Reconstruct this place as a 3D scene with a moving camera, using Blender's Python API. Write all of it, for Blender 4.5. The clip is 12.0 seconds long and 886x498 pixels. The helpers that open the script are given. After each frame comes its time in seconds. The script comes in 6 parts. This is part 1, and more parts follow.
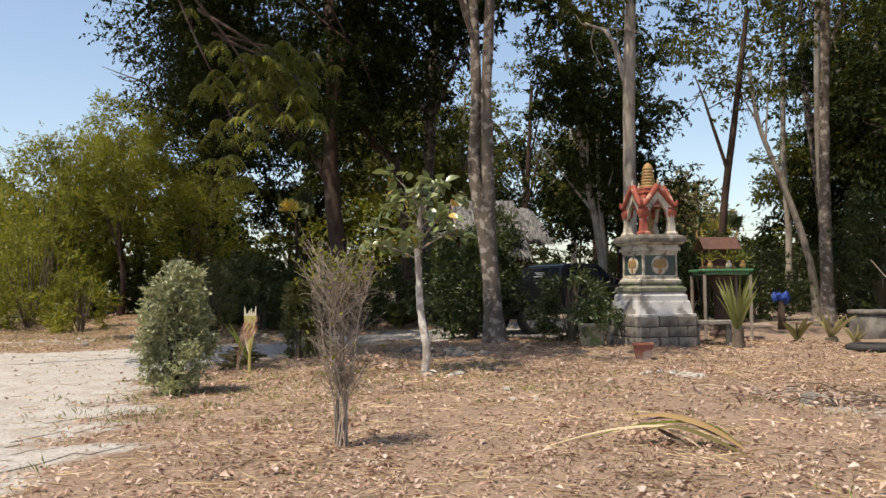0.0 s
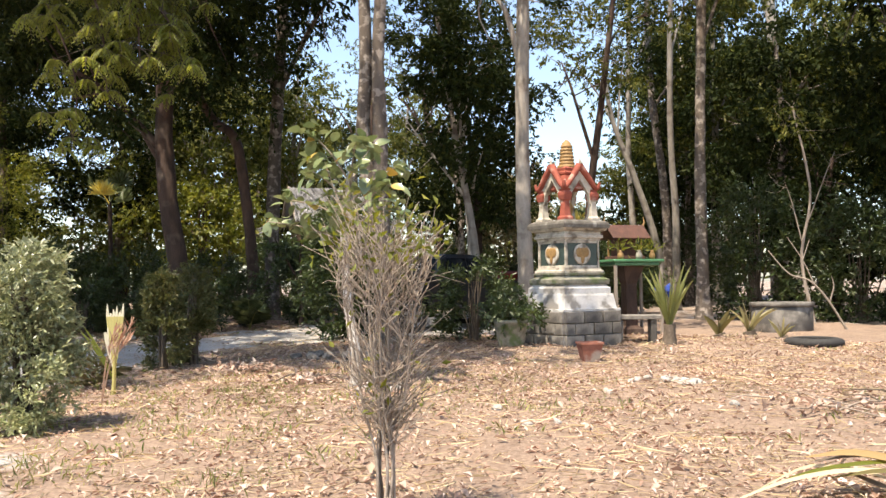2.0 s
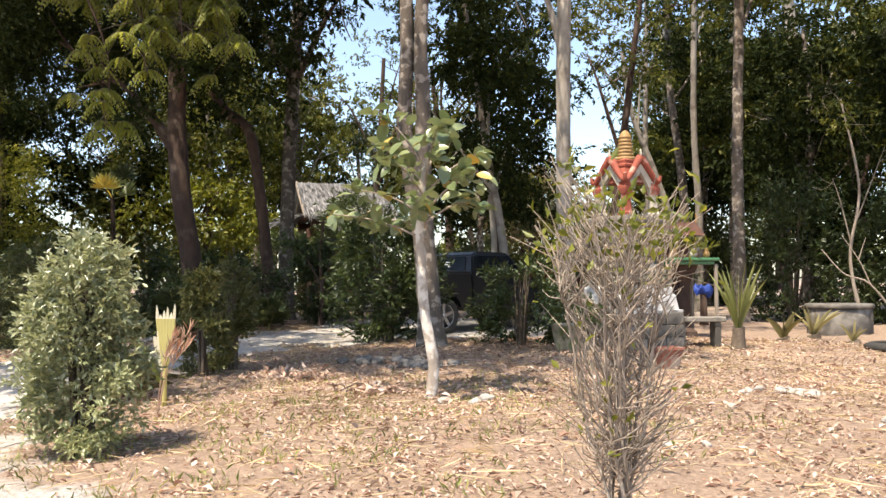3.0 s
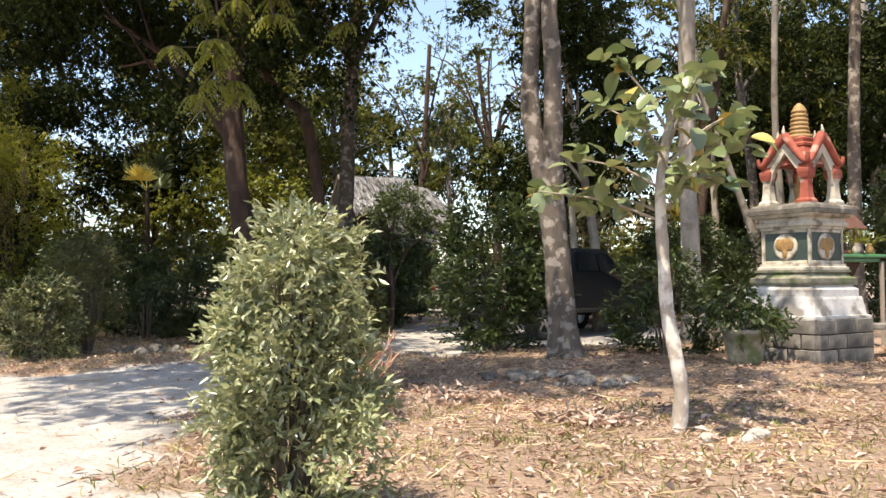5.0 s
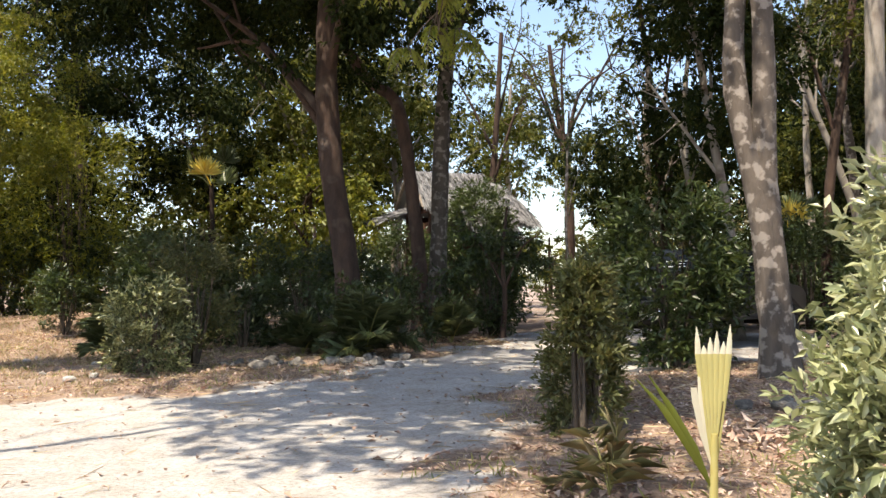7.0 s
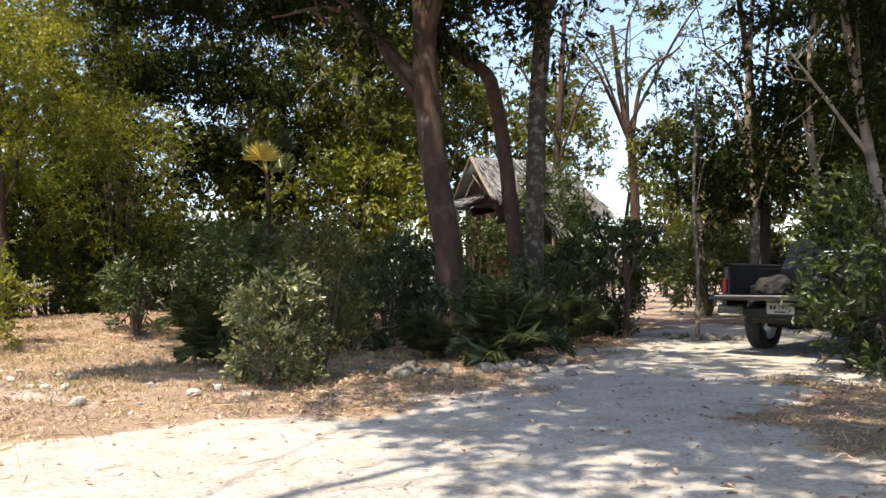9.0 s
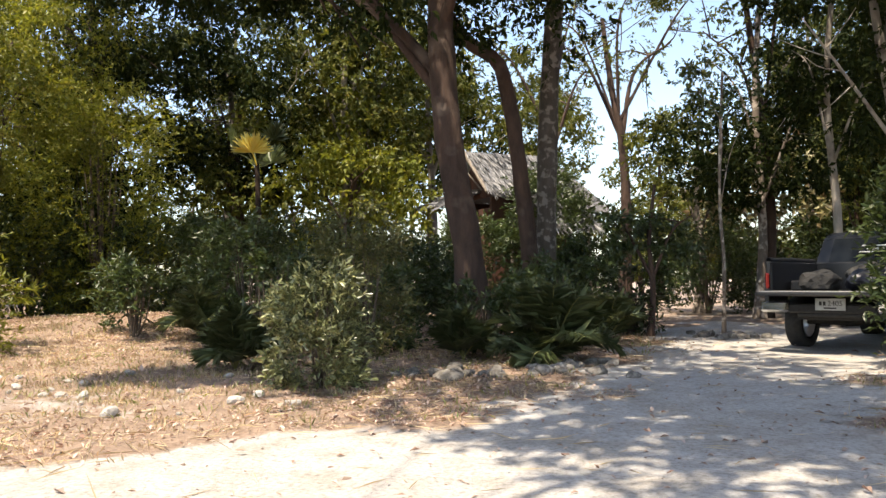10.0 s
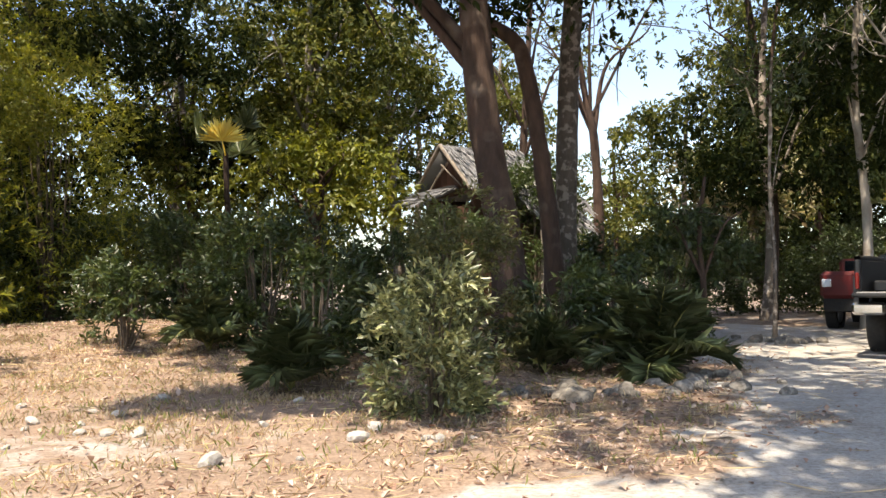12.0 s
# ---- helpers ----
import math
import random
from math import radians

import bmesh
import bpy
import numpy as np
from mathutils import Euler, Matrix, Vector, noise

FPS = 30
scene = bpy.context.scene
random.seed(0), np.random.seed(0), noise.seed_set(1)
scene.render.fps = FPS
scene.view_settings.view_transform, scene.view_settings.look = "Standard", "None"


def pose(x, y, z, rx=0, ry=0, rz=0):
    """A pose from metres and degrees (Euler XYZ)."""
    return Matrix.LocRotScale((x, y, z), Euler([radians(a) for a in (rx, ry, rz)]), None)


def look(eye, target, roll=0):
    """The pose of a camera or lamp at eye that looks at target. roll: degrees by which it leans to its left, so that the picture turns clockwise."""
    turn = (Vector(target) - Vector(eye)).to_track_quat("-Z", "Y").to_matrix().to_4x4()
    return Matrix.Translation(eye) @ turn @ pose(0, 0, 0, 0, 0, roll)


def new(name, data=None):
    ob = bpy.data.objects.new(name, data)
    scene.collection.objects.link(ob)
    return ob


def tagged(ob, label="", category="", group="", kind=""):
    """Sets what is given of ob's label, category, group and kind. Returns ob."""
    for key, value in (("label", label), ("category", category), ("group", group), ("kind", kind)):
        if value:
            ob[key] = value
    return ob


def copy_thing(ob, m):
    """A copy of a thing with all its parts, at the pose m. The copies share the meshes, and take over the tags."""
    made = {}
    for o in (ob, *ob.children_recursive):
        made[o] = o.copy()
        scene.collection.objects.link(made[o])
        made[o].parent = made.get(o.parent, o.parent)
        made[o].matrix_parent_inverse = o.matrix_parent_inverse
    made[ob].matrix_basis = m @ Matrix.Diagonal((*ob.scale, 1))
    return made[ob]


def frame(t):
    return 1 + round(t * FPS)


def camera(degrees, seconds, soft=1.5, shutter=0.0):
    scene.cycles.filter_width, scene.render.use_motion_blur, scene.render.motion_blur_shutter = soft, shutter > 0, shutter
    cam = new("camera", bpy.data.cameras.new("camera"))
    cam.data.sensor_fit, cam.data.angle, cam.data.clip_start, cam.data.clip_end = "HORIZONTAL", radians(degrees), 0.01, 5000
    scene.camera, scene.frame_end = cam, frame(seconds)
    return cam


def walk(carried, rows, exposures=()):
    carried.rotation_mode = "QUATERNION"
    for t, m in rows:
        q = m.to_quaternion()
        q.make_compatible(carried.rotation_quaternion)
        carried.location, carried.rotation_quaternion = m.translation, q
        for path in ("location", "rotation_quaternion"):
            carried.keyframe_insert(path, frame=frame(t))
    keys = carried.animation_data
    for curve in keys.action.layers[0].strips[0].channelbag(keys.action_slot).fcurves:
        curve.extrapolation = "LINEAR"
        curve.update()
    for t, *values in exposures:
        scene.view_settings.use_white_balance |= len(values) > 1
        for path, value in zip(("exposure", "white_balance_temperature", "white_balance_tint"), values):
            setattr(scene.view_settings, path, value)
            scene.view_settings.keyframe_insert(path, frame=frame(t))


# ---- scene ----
cam = camera(55.0, 12.0)
METRES, EYE, TILT, LEAN, TURN = 15.76, 1.2, 0.0, 0.0, 27.0
ROWS = [
    (0.0, 0.0, 0.0, 0.0, 0.02, 2.8, 0.48),
    (0.2, -0.0095, 0.0156, 0.0004, -5.0, 2.75, 0.66),
    (0.5, -0.0237, 0.039, 0.001, -8.13, 2.68, 0.88),
    (1.0, -0.0457, 0.0769, 0.0008, -9.59, 2.58, 0.83),
    (1.5, -0.0651, 0.116, -0.0013, -12.12, 2.49, 0.82),
    (2.0, -0.089, 0.1522, -0.0022, -13.44, 2.39, 0.72),
    (2.5, -0.113, 0.1853, -0.0006, -14.17, 2.3, 0.62),
    (4.5, -0.193, 0.3308, -0.0009, -14.58, 2.23, 0.37),
    (5.0, -0.2144, 0.366, -0.0013, -14.48, 2.33, 0.32),
    (5.5, -0.2392, 0.4019, -0.0018, -14.36, 2.37, 0.29),
    (6.0, -0.2637, 0.4369, -0.0014, -14.18, 2.34, 0.21),
    (6.5, -0.2868, 0.4697, -0.0008, -13.92, 2.37, 0.11),
    (7.0, -0.3086, 0.505, 0.0007, -13.61, 2.45, 0.08),
    (7.5, -0.3291, 0.541, 0.0013, -13.37, 2.41, 0.13),
    (9.5, -0.4321, 0.6736, -0.0022, -14.44, 2.09, 0.26),
    (10.0, -0.4542, 0.7041, -0.0033, -16.63, 2.11, 0.38),
    (10.5, -0.4692, 0.7405, -0.0037, -18.93, 2.11, 0.61),
    (11.0, -0.4886, 0.7725, -0.0033, -21.22, 2.14, 0.72),
    (11.5, -0.5105, 0.8068, -0.0034, -22.99, 2.19, 0.79),
    (12.0, -0.5382, 0.8379, -0.0029, -23.01, 2.21, 0.6),
]
walk(cam, [(t, pose(0, 0, EYE, TILT, LEAN, TURN) @ pose(METRES * x, METRES * y, METRES * z, 90 + pitch, roll, yaw)) for t, x, y, z, yaw, pitch, roll in ROWS],
     [(0.0, 0.42, 7250, 11), (0.8, 0.95, 7250, 11), (2.0, 1.2, 7200, 11), (7.0, 1.15, 7200, 11), (12.0, 1.35, 7350, 11)])

# ---- world and sun ----
SUN_EL, SUN_DIR = 66.0, Vector((-0.42, -0.91, 0.0))
world = bpy.data.worlds.new("world")
scene.world = world
world.use_nodes = True
wn = world.node_tree
sky = wn.nodes.new("ShaderNodeTexSky")
sky.sky_type, sky.sun_disc = "NISHITA", False
sky.sun_elevation = radians(SUN_EL)
sky.sun_rotation = math.atan2(SUN_DIR.x, SUN_DIR.y)
sky.air_density, sky.dust_density, sky.ozone_density = 1.0, 1.2, 1.6
wn.links.new(sky.outputs[0], wn.nodes["Background"].inputs[0])
wn.nodes["Background"].inputs[1].default_value = 0.15
sun = new("sun", bpy.data.lights.new("sun", "SUN"))
sun.data.energy, sun.data.angle, sun.data.color = 4.4, radians(0.55), (1.0, 0.93, 0.82)
sun_from = Vector((SUN_DIR.x * math.cos(radians(SUN_EL)), SUN_DIR.y * math.cos(radians(SUN_EL)), math.sin(radians(SUN_EL))))
sun.matrix_world = look((-10, 20, 30), Vector((-10, 20, 30)) - sun_from)

# ---- materials ----
def nodes_of(name):
    m = bpy.data.materials.new(name)
    m.use_nodes = True
    return m, m.node_tree.nodes, m.node_tree.links, m.node_tree.nodes["Principled BSDF"]


def ramp(nodes, stops):
    r = nodes.new("ShaderNodeValToRGB")
    while len(r.color_ramp.elements) < len(stops):
        r.color_ramp.elements.new(0.5)
    for e, (p, c) in zip(r.color_ramp.elements, stops):
        e.position, e.color = p, (*c, 1)
    return r


def leaf_material(name, colours, translucency=0.35, rough=0.42, gloss=0.5):
    """Leaves: a colour for each leaf, thin and see-through to light."""
    m, n, l, b = nodes_of(name)
    geo = n.new("ShaderNodeNewGeometry")
    r = ramp(n, [(i / max(1, len(colours) - 1), c) for i, c in enumerate(colours)])
    l.new(geo.outputs["Random Per Island"], r.inputs[0])
    noi = n.new("ShaderNodeTexNoise")
    noi.inputs["Scale"].default_value = 0.9
    co = n.new("ShaderNodeTexCoord")
    l.new(co.outputs["Object"], noi.inputs["Vector"])
    hs = n.new("ShaderNodeHueSaturation")
    mr = n.new("ShaderNodeMapRange")
    mr.inputs["From Min"].default_value, mr.inputs["From Max"].default_value = 0.3, 0.7
    mr.inputs["To Min"].default_value, mr.inputs["To Max"].default_value = 0.75, 1.3
    l.new(noi.outputs[0], mr.inputs["Value"])
    l.new(mr.outputs[0], hs.inputs["Value"])
    l.new(r.outputs[0], hs.inputs["Color"])
    l.new(hs.outputs[0], b.inputs["Base Color"])
    b.inputs["Roughness"].default_value = rough
    b.inputs["Specular IOR Level"].default_value = gloss
    tr = n.new("ShaderNodeBsdfTranslucent")
    hs2 = n.new("ShaderNodeHueSaturation")
    hs2.inputs["Hue"].default_value, hs2.inputs["Saturation"].default_value, hs2.inputs["Value"].default_value = 0.48, 1.1, 1.6
    l.new(hs.outputs[0], hs2.inputs["Color"])
    l.new(hs2.outputs[0], tr.inputs["Color"])
    mix = n.new("ShaderNodeMixShader")
    mix.inputs[0].default_value = translucency
    l.new(b.outputs[0], mix.inputs[1])
    l.new(tr.outputs[0], mix.inputs[2])
    l.new(mix.outputs[0], n["Material Output"].inputs[0])
    return m


def rough_material(name, dark, light, scale=6.0, stretch=(1, 1, 1), bump=0.4, rough=0.85, metal=0.0, patch=None, patch_scale=1.2, patch_edge=(0.5, 0.62), vary=0.25):
    """Grain between two colours, larger stains of a third, relief, and a shade of its own for each object."""
    m, n, l, b = nodes_of(name)
    co = n.new("ShaderNodeTexCoord")
    mp = n.new("ShaderNodeMapping")
    mp.inputs["Scale"].default_value = stretch
    l.new(co.outputs["Object"], mp.inputs["Vector"])
    a = n.new("ShaderNodeTexNoise")
    a.inputs["Scale"].default_value, a.inputs["Detail"].default_value, a.inputs["Roughness"].default_value = scale, 8, 0.65
    l.new(mp.outputs[0], a.inputs["Vector"])
    r = ramp(n, [(0.3, dark), (0.7, light)])
    l.new(a.outputs[0], r.inputs[0])
    col = r.outputs[0]
    if patch:
        p = n.new("ShaderNodeTexNoise")
        p.inputs["Scale"].default_value, p.inputs["Detail"].default_value = patch_scale, 5
        l.new(co.outputs["Object"], p.inputs["Vector"])
        k = ramp(n, [(patch_edge[0], (0, 0, 0)), (patch_edge[1], (1, 1, 1))])
        l.new(p.outputs[0], k.inputs[0])
        mx = n.new("ShaderNodeMixRGB")
        l.new(k.outputs[0], mx.inputs[0])
        l.new(col, mx.inputs[1])
        mx.inputs[2].default_value = (*patch, 1)
        col = mx.outputs[0]
    oi = n.new("ShaderNodeObjectInfo")
    mr = n.new("ShaderNodeMapRange")
    mr.inputs["To Min"].default_value, mr.inputs["To Max"].default_value = 1 - vary, 1 + vary
    l.new(oi.outputs["Random"], mr.inputs["Value"])
    hs = n.new("ShaderNodeHueSaturation")
    l.new(mr.outputs[0], hs.inputs["Value"])
    l.new(col, hs.inputs["Color"])
    l.new(hs.outputs[0], b.inputs["Base Color"])
    b.inputs["Roughness"].default_value, b.inputs["Metallic"].default_value = rough, metal
    if bump:
        bp = n.new("ShaderNodeBump")
        bp.inputs["Strength"].default_value, bp.inputs["Distance"].default_value = bump, 0.05 if "bark" in name else 0.02
        l.new(a.outputs[0], bp.inputs["Height"])
        l.new(bp.outputs[0], b.inputs["Normal"])
    return m


def ground_material():
    """Brown soil under litter, blending into pale packed sand where the road runs."""
    m, n, l, b = nodes_of("soil_and_sand")
    co = n.new("ShaderNodeTexCoord")

    def noise_at(scale, detail=6, r=0.6):
        t = n.new("ShaderNodeTexNoise")
        t.inputs["Scale"].default_value, t.inputs["Detail"].default_value, t.inputs["Roughness"].default_value = scale, detail, r
        l.new(co.outputs["Object"], t.inputs["Vector"])
        return t
    fine, mid, big = noise_at(30, 8, 0.7), noise_at(3.0), noise_at(0.5)
    soil = ramp(n, [(0.25, (0.15, 0.103, 0.077)), (0.5, (0.29, 0.215, 0.168)), (0.75, (0.44, 0.35, 0.285))])
    l.new(fine.outputs[0], soil.inputs[0])
    tint = n.new("ShaderNodeMixRGB")
    tint.blend_type = "MULTIPLY"
    tint.inputs[0].default_value = 0.6
    patches = ramp(n, [(0.3, (0.55, 0.5, 0.45)), (0.7, (1.0, 0.95, 0.85))])
    l.new(mid.outputs[0], patches.inputs[0])
    l.new(soil.outputs[0], tint.inputs[1])
    l.new(patches.outputs[0], tint.inputs[2])
    sand = ramp(n, [(0.25, (0.17, 0.155, 0.135)), (0.5, (0.41, 0.39, 0.365)), (0.8, (0.55, 0.53, 0.505))])
    l.new(fine.outputs[0], sand.inputs[0])
    wear = n.new("ShaderNodeMixRGB")
    wear.blend_type = "MULTIPLY"
    wear.inputs[0].default_value = 0.55
    wr = ramp(n, [(0.35, (0.66, 0.6, 0.52)), (0.6, (1, 1, 1))])
    l.new(mid.outputs[0], wr.inputs[0])
    l.new(sand.outputs[0], wear.inputs[1])
    l.new(wr.outputs[0], wear.inputs[2])
    at = n.new("ShaderNodeAttribute")
    at.attribute_name = "sand"
    add = n.new("ShaderNodeMath")
    add.operation = "MULTIPLY_ADD"
    l.new(mid.outputs[0], add.inputs[0])
    add.inputs[1].default_value = 0.9
    sub = n.new("ShaderNodeMath")
    sub.operation = "SUBTRACT"
    l.new(at.outputs["Fac"], sub.inputs[0])
    sub.inputs[1].default_value = 0.45
    l.new(sub.outputs[0], add.inputs[2])
    k = ramp(n, [(0.36, (0, 0, 0)), (0.62, (1, 1, 1))])
    l.new(add.outputs[0], k.inputs[0])
    mx = n.new("ShaderNodeMixRGB")
    l.new(k.outputs[0], mx.inputs[0])
    l.new(tint.outputs[0], mx.inputs[1])
    l.new(wear.outputs[0], mx.inputs[2])
    l.new(mx.outputs[0], b.inputs["Base Color"])
    b.inputs["Roughness"].default_value = 0.95
    b.inputs["Specular IOR Level"].default_value = 0.2
    bp = n.new("ShaderNodeBump")
    bp.inputs["Strength"].default_value, bp.inputs["Distance"].default_value = 0.8, 0.025
    l.new(fine.outputs[0], bp.inputs["Height"])
    l.new(bp.outputs[0], b.inputs["Normal"])
    return m


def plain(name, colour, rough=0.5, metal=0.0, grime=0.15):
    d = tuple(c * (1 - grime) for c in colour)
    u = tuple(min(1, c * (1 + grime)) for c in colour)
    return rough_material(name, d, u, 14, bump=0.08, rough=rough, metal=metal, vary=0.04)


M_GROUND = ground_material()
M_LITTER = leaf_material("dry_leaves", [(0.213, 0.126, 0.088), (0.359, 0.238, 0.177), (0.436, 0.330, 0.265), (0.272, 0.170, 0.122), (0.543, 0.446, 0.387), (0.398, 0.281, 0.210), (0.475, 0.369, 0.299)], 0.12, 0.7, 0.25)
M_STRAW = leaf_material("dry_grass", [(0.47, 0.38, 0.23), (0.36, 0.27, 0.16), (0.60, 0.51, 0.34), (0.42, 0.30, 0.17)], 0.25, 0.7, 0.2)
M_GRASS = leaf_material("pale_green_grass", [(0.20, 0.24, 0.07), (0.36, 0.34, 0.13), (0.12, 0.17, 0.05)], 0.3, 0.6, 0.3)
# near-black leaf colours: the shade inside the crowns is put into them
M_SHADEDCROWN = leaf_material("shade_dark_tree_leaves", [(0.010, 0.016, 0.005), (0.024, 0.034, 0.009), (0.014, 0.024, 0.007), (0.045, 0.052, 0.013)], 0.22, 0.6, 0.08)
M_MIDLEAF = leaf_material("tree_leaves", [(0.030, 0.043, 0.008), (0.09, 0.10, 0.018), (0.053, 0.068, 0.012), (0.18, 0.17, 0.042)], 0.3, 0.5, 0.2)
M_LIMELEAF = leaf_material("yellow_green_leaves", [(0.075, 0.098, 0.016), (0.175, 0.19, 0.032), (0.11, 0.132, 0.02), (0.27, 0.262, 0.05)], 0.42, 0.45, 0.4)
M_FEATHERLEAF = leaf_material("feathery_leaves", [(0.11, 0.135, 0.025), (0.19, 0.205, 0.042), (0.145, 0.17, 0.03)], 0.45, 0.45, 0.4)
# pale leaves among dark ones paint lit tips over a shaded inside
M_SUNLEAF = leaf_material("sun_and_shade_bush_leaves", [(0.05, 0.062, 0.022), (0.09, 0.105, 0.035), (0.42, 0.42, 0.2), (0.08, 0.095, 0.035), (0.30, 0.31, 0.13)], 0.22, 0.36, 0.7)
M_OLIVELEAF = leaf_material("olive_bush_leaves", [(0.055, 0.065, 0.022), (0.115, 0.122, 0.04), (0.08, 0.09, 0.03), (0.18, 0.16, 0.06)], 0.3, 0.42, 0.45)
M_SPEARGOLD = leaf_material("yellowing_spear_leaf", [(0.5, 0.44, 0.16), (0.56, 0.52, 0.22)], 0.35, 0.5, 0.3)
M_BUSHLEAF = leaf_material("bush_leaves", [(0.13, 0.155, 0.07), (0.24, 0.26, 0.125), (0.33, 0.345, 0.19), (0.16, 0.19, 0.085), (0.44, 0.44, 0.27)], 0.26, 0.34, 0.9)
# much darker copy of the shrub greens, with shade in the colour
M_SHADELEAF = leaf_material("shaded_shrub_leaves", [(0.024, 0.040, 0.013), (0.048, 0.072, 0.022), (0.036, 0.054, 0.016), (0.079, 0.101, 0.029)], 0.3, 0.4, 0.5)
M_BROWNLEAF = leaf_material("browning_leaves", [(0.16, 0.12, 0.05), (0.22, 0.14, 0.06), (0.10, 0.10, 0.035), (0.3, 0.2, 0.09)], 0.3, 0.55, 0.3)
M_PALELEAF = leaf_material("pale_yellowing_leaves", [(0.10, 0.11, 0.035), (0.24, 0.21, 0.09), (0.06, 0.08, 0.025), (0.15, 0.10, 0.05), (0.34, 0.31, 0.16), (0.05, 0.06, 0.02)], 0.3, 0.4, 0.5)
M_PALM = leaf_material("palm_leaflets", [(0.06, 0.085, 0.035), (0.13, 0.155, 0.068), (0.09, 0.115, 0.05)], 0.3, 0.4, 0.5)
M_DRYGREEN = leaf_material("fading_palm_leaflets", [(0.12, 0.13, 0.05), (0.22, 0.20, 0.09), (0.30, 0.23, 0.12)], 0.3, 0.5, 0.3)
M_SWORD = leaf_material("sword_leaves", [(0.14, 0.16, 0.05), (0.25, 0.25, 0.09), (0.18, 0.2, 0.07), (0.32, 0.27, 0.12)], 0.3, 0.45, 0.4)
M_DRYPALM = leaf_material("dry_palm_leaflets", [(0.45, 0.33, 0.16), (0.30, 0.19, 0.08), (0.52, 0.42, 0.22)], 0.25, 0.6, 0.3)
M_BARK = rough_material("grey_bark", (0.06, 0.046, 0.036), (0.165, 0.132, 0.105), 5, (1, 1, 0.35), 1.0, 0.9, patch=(0.31, 0.265, 0.225), patch_scale=7.5, patch_edge=(0.52, 0.6))
M_DARKBARK = rough_material("dark_brown_bark", (0.026, 0.015, 0.01), (0.08, 0.046, 0.032), 6, (1, 1, 0.3), 0.8, 0.92, patch=(0.11, 0.08, 0.062), patch_scale=1.6, patch_edge=(0.58, 0.7))
M_PALEBARK = rough_material("pale_bark", (0.15, 0.13, 0.105), (0.36, 0.32, 0.275), 5, (1, 1, 0.4), 0.6, 0.88, patch=(0.14, 0.11, 0.09), patch_scale=2.5, patch_edge=(0.56, 0.66))
M_PEELBARK = rough_material("peeling_bark", (0.20, 0.17, 0.14), (0.36, 0.31, 0.26), 9, (1, 1, 0.5), 0.7, 0.85, patch=(0.52, 0.48, 0.43), patch_scale=5.0, patch_edge=(0.5, 0.56))
M_PLUME = leaf_material("reddish_dry_plume", [(0.34, 0.19, 0.12), (0.48, 0.33, 0.24), (0.58, 0.45, 0.36)], 0.25, 0.65, 0.2)
M_SPEAR = leaf_material("pale_spear_leaf", [(0.62, 0.58, 0.42), (0.72, 0.68, 0.52)], 0.3, 0.55, 0.3)
M_TWIG = rough_material("pale_twigs", (0.2, 0.155, 0.12), (0.42, 0.35, 0.28), 25, bump=0.3)
M_DARKTWIG = rough_material("dark_twigs", (0.05, 0.035, 0.025), (0.13, 0.10, 0.07), 20, bump=0.3)
M_CONCRETE = rough_material("weathered_concrete", (0.12, 0.107, 0.093), (0.26, 0.24, 0.21), 9, bump=0.35, patch=(0.085, 0.078, 0.07), patch_scale=3.5, patch_edge=(0.45, 0.6))
M_WHITEWASH = rough_material("stained_whitewash", (0.38, 0.37, 0.355), (0.6, 0.59, 0.57), 7, bump=0.2, patch=(0.22, 0.205, 0.185), patch_scale=4.0, patch_edge=(0.48, 0.6), vary=0.05)
M_CREAM = rough_material("cream_paint", (0.38, 0.34, 0.27), (0.58, 0.53, 0.44), 9, bump=0.15, patch=(0.17, 0.145, 0.11), patch_scale=6.0, patch_edge=(0.48, 0.64), vary=0.05)
M_SLAB = rough_material("weathered_dark_slab", (0.06, 0.052, 0.042), (0.2, 0.18, 0.15), 8, bump=0.4, patch=(0.34, 0.32, 0.29), patch_scale=4.0, patch_edge=(0.55, 0.68))
M_MOSS = rough_material("mossy_concrete", (0.10, 0.10, 0.07), (0.30, 0.28, 0.22), 10, bump=0.4, patch=(0.10, 0.13, 0.05), patch_scale=6)
M_RED = rough_material("red_paint", (0.20, 0.045, 0.028), (0.33, 0.085, 0.052), 9, bump=0.15, patch=(0.42, 0.24, 0.18), patch_scale=5, patch_edge=(0.6, 0.7), vary=0.05)
M_GOLD = rough_material("gold_paint", (0.20, 0.115, 0.04), (0.36, 0.215, 0.08), 12, bump=0.3, rough=0.65, metal=0.0, vary=0.05)
M_PANEL = rough_material("dark_green_panel", (0.02, 0.035, 0.03), (0.05, 0.075, 0.06), 8, bump=0.1, rough=0.4)
M_GREEN = rough_material("green_tiles", (0.03, 0.11, 0.05), (0.07, 0.19, 0.09), 8, bump=0.1, rough=0.35)
M_TERRACOTTA = rough_material("terracotta", (0.19, 0.07, 0.048), (0.30, 0.12, 0.08), 8, bump=0.2, patch=(0.30, 0.25, 0.21), patch_scale=4)
# cool dim greys: the roof's shaded look is put into the straw colour
M_THATCH = leaf_material("shade_grey_thatch", [(0.10, 0.10, 0.105), (0.22, 0.22, 0.225), (0.16, 0.16, 0.165), (0.30, 0.295, 0.295)], 0.05, 0.85, 0.2)
M_WOOD = rough_material("red_brown_boards", (0.05, 0.022, 0.015), (0.12, 0.05, 0.032), 10, (1, 1, 0.15), 0.3, 0.7)
M_GREYWOOD = rough_material("grey_wood", (0.14, 0.11, 0.085), (0.32, 0.27, 0.22), 12, (1, 1, 0.2), 0.4, 0.85)
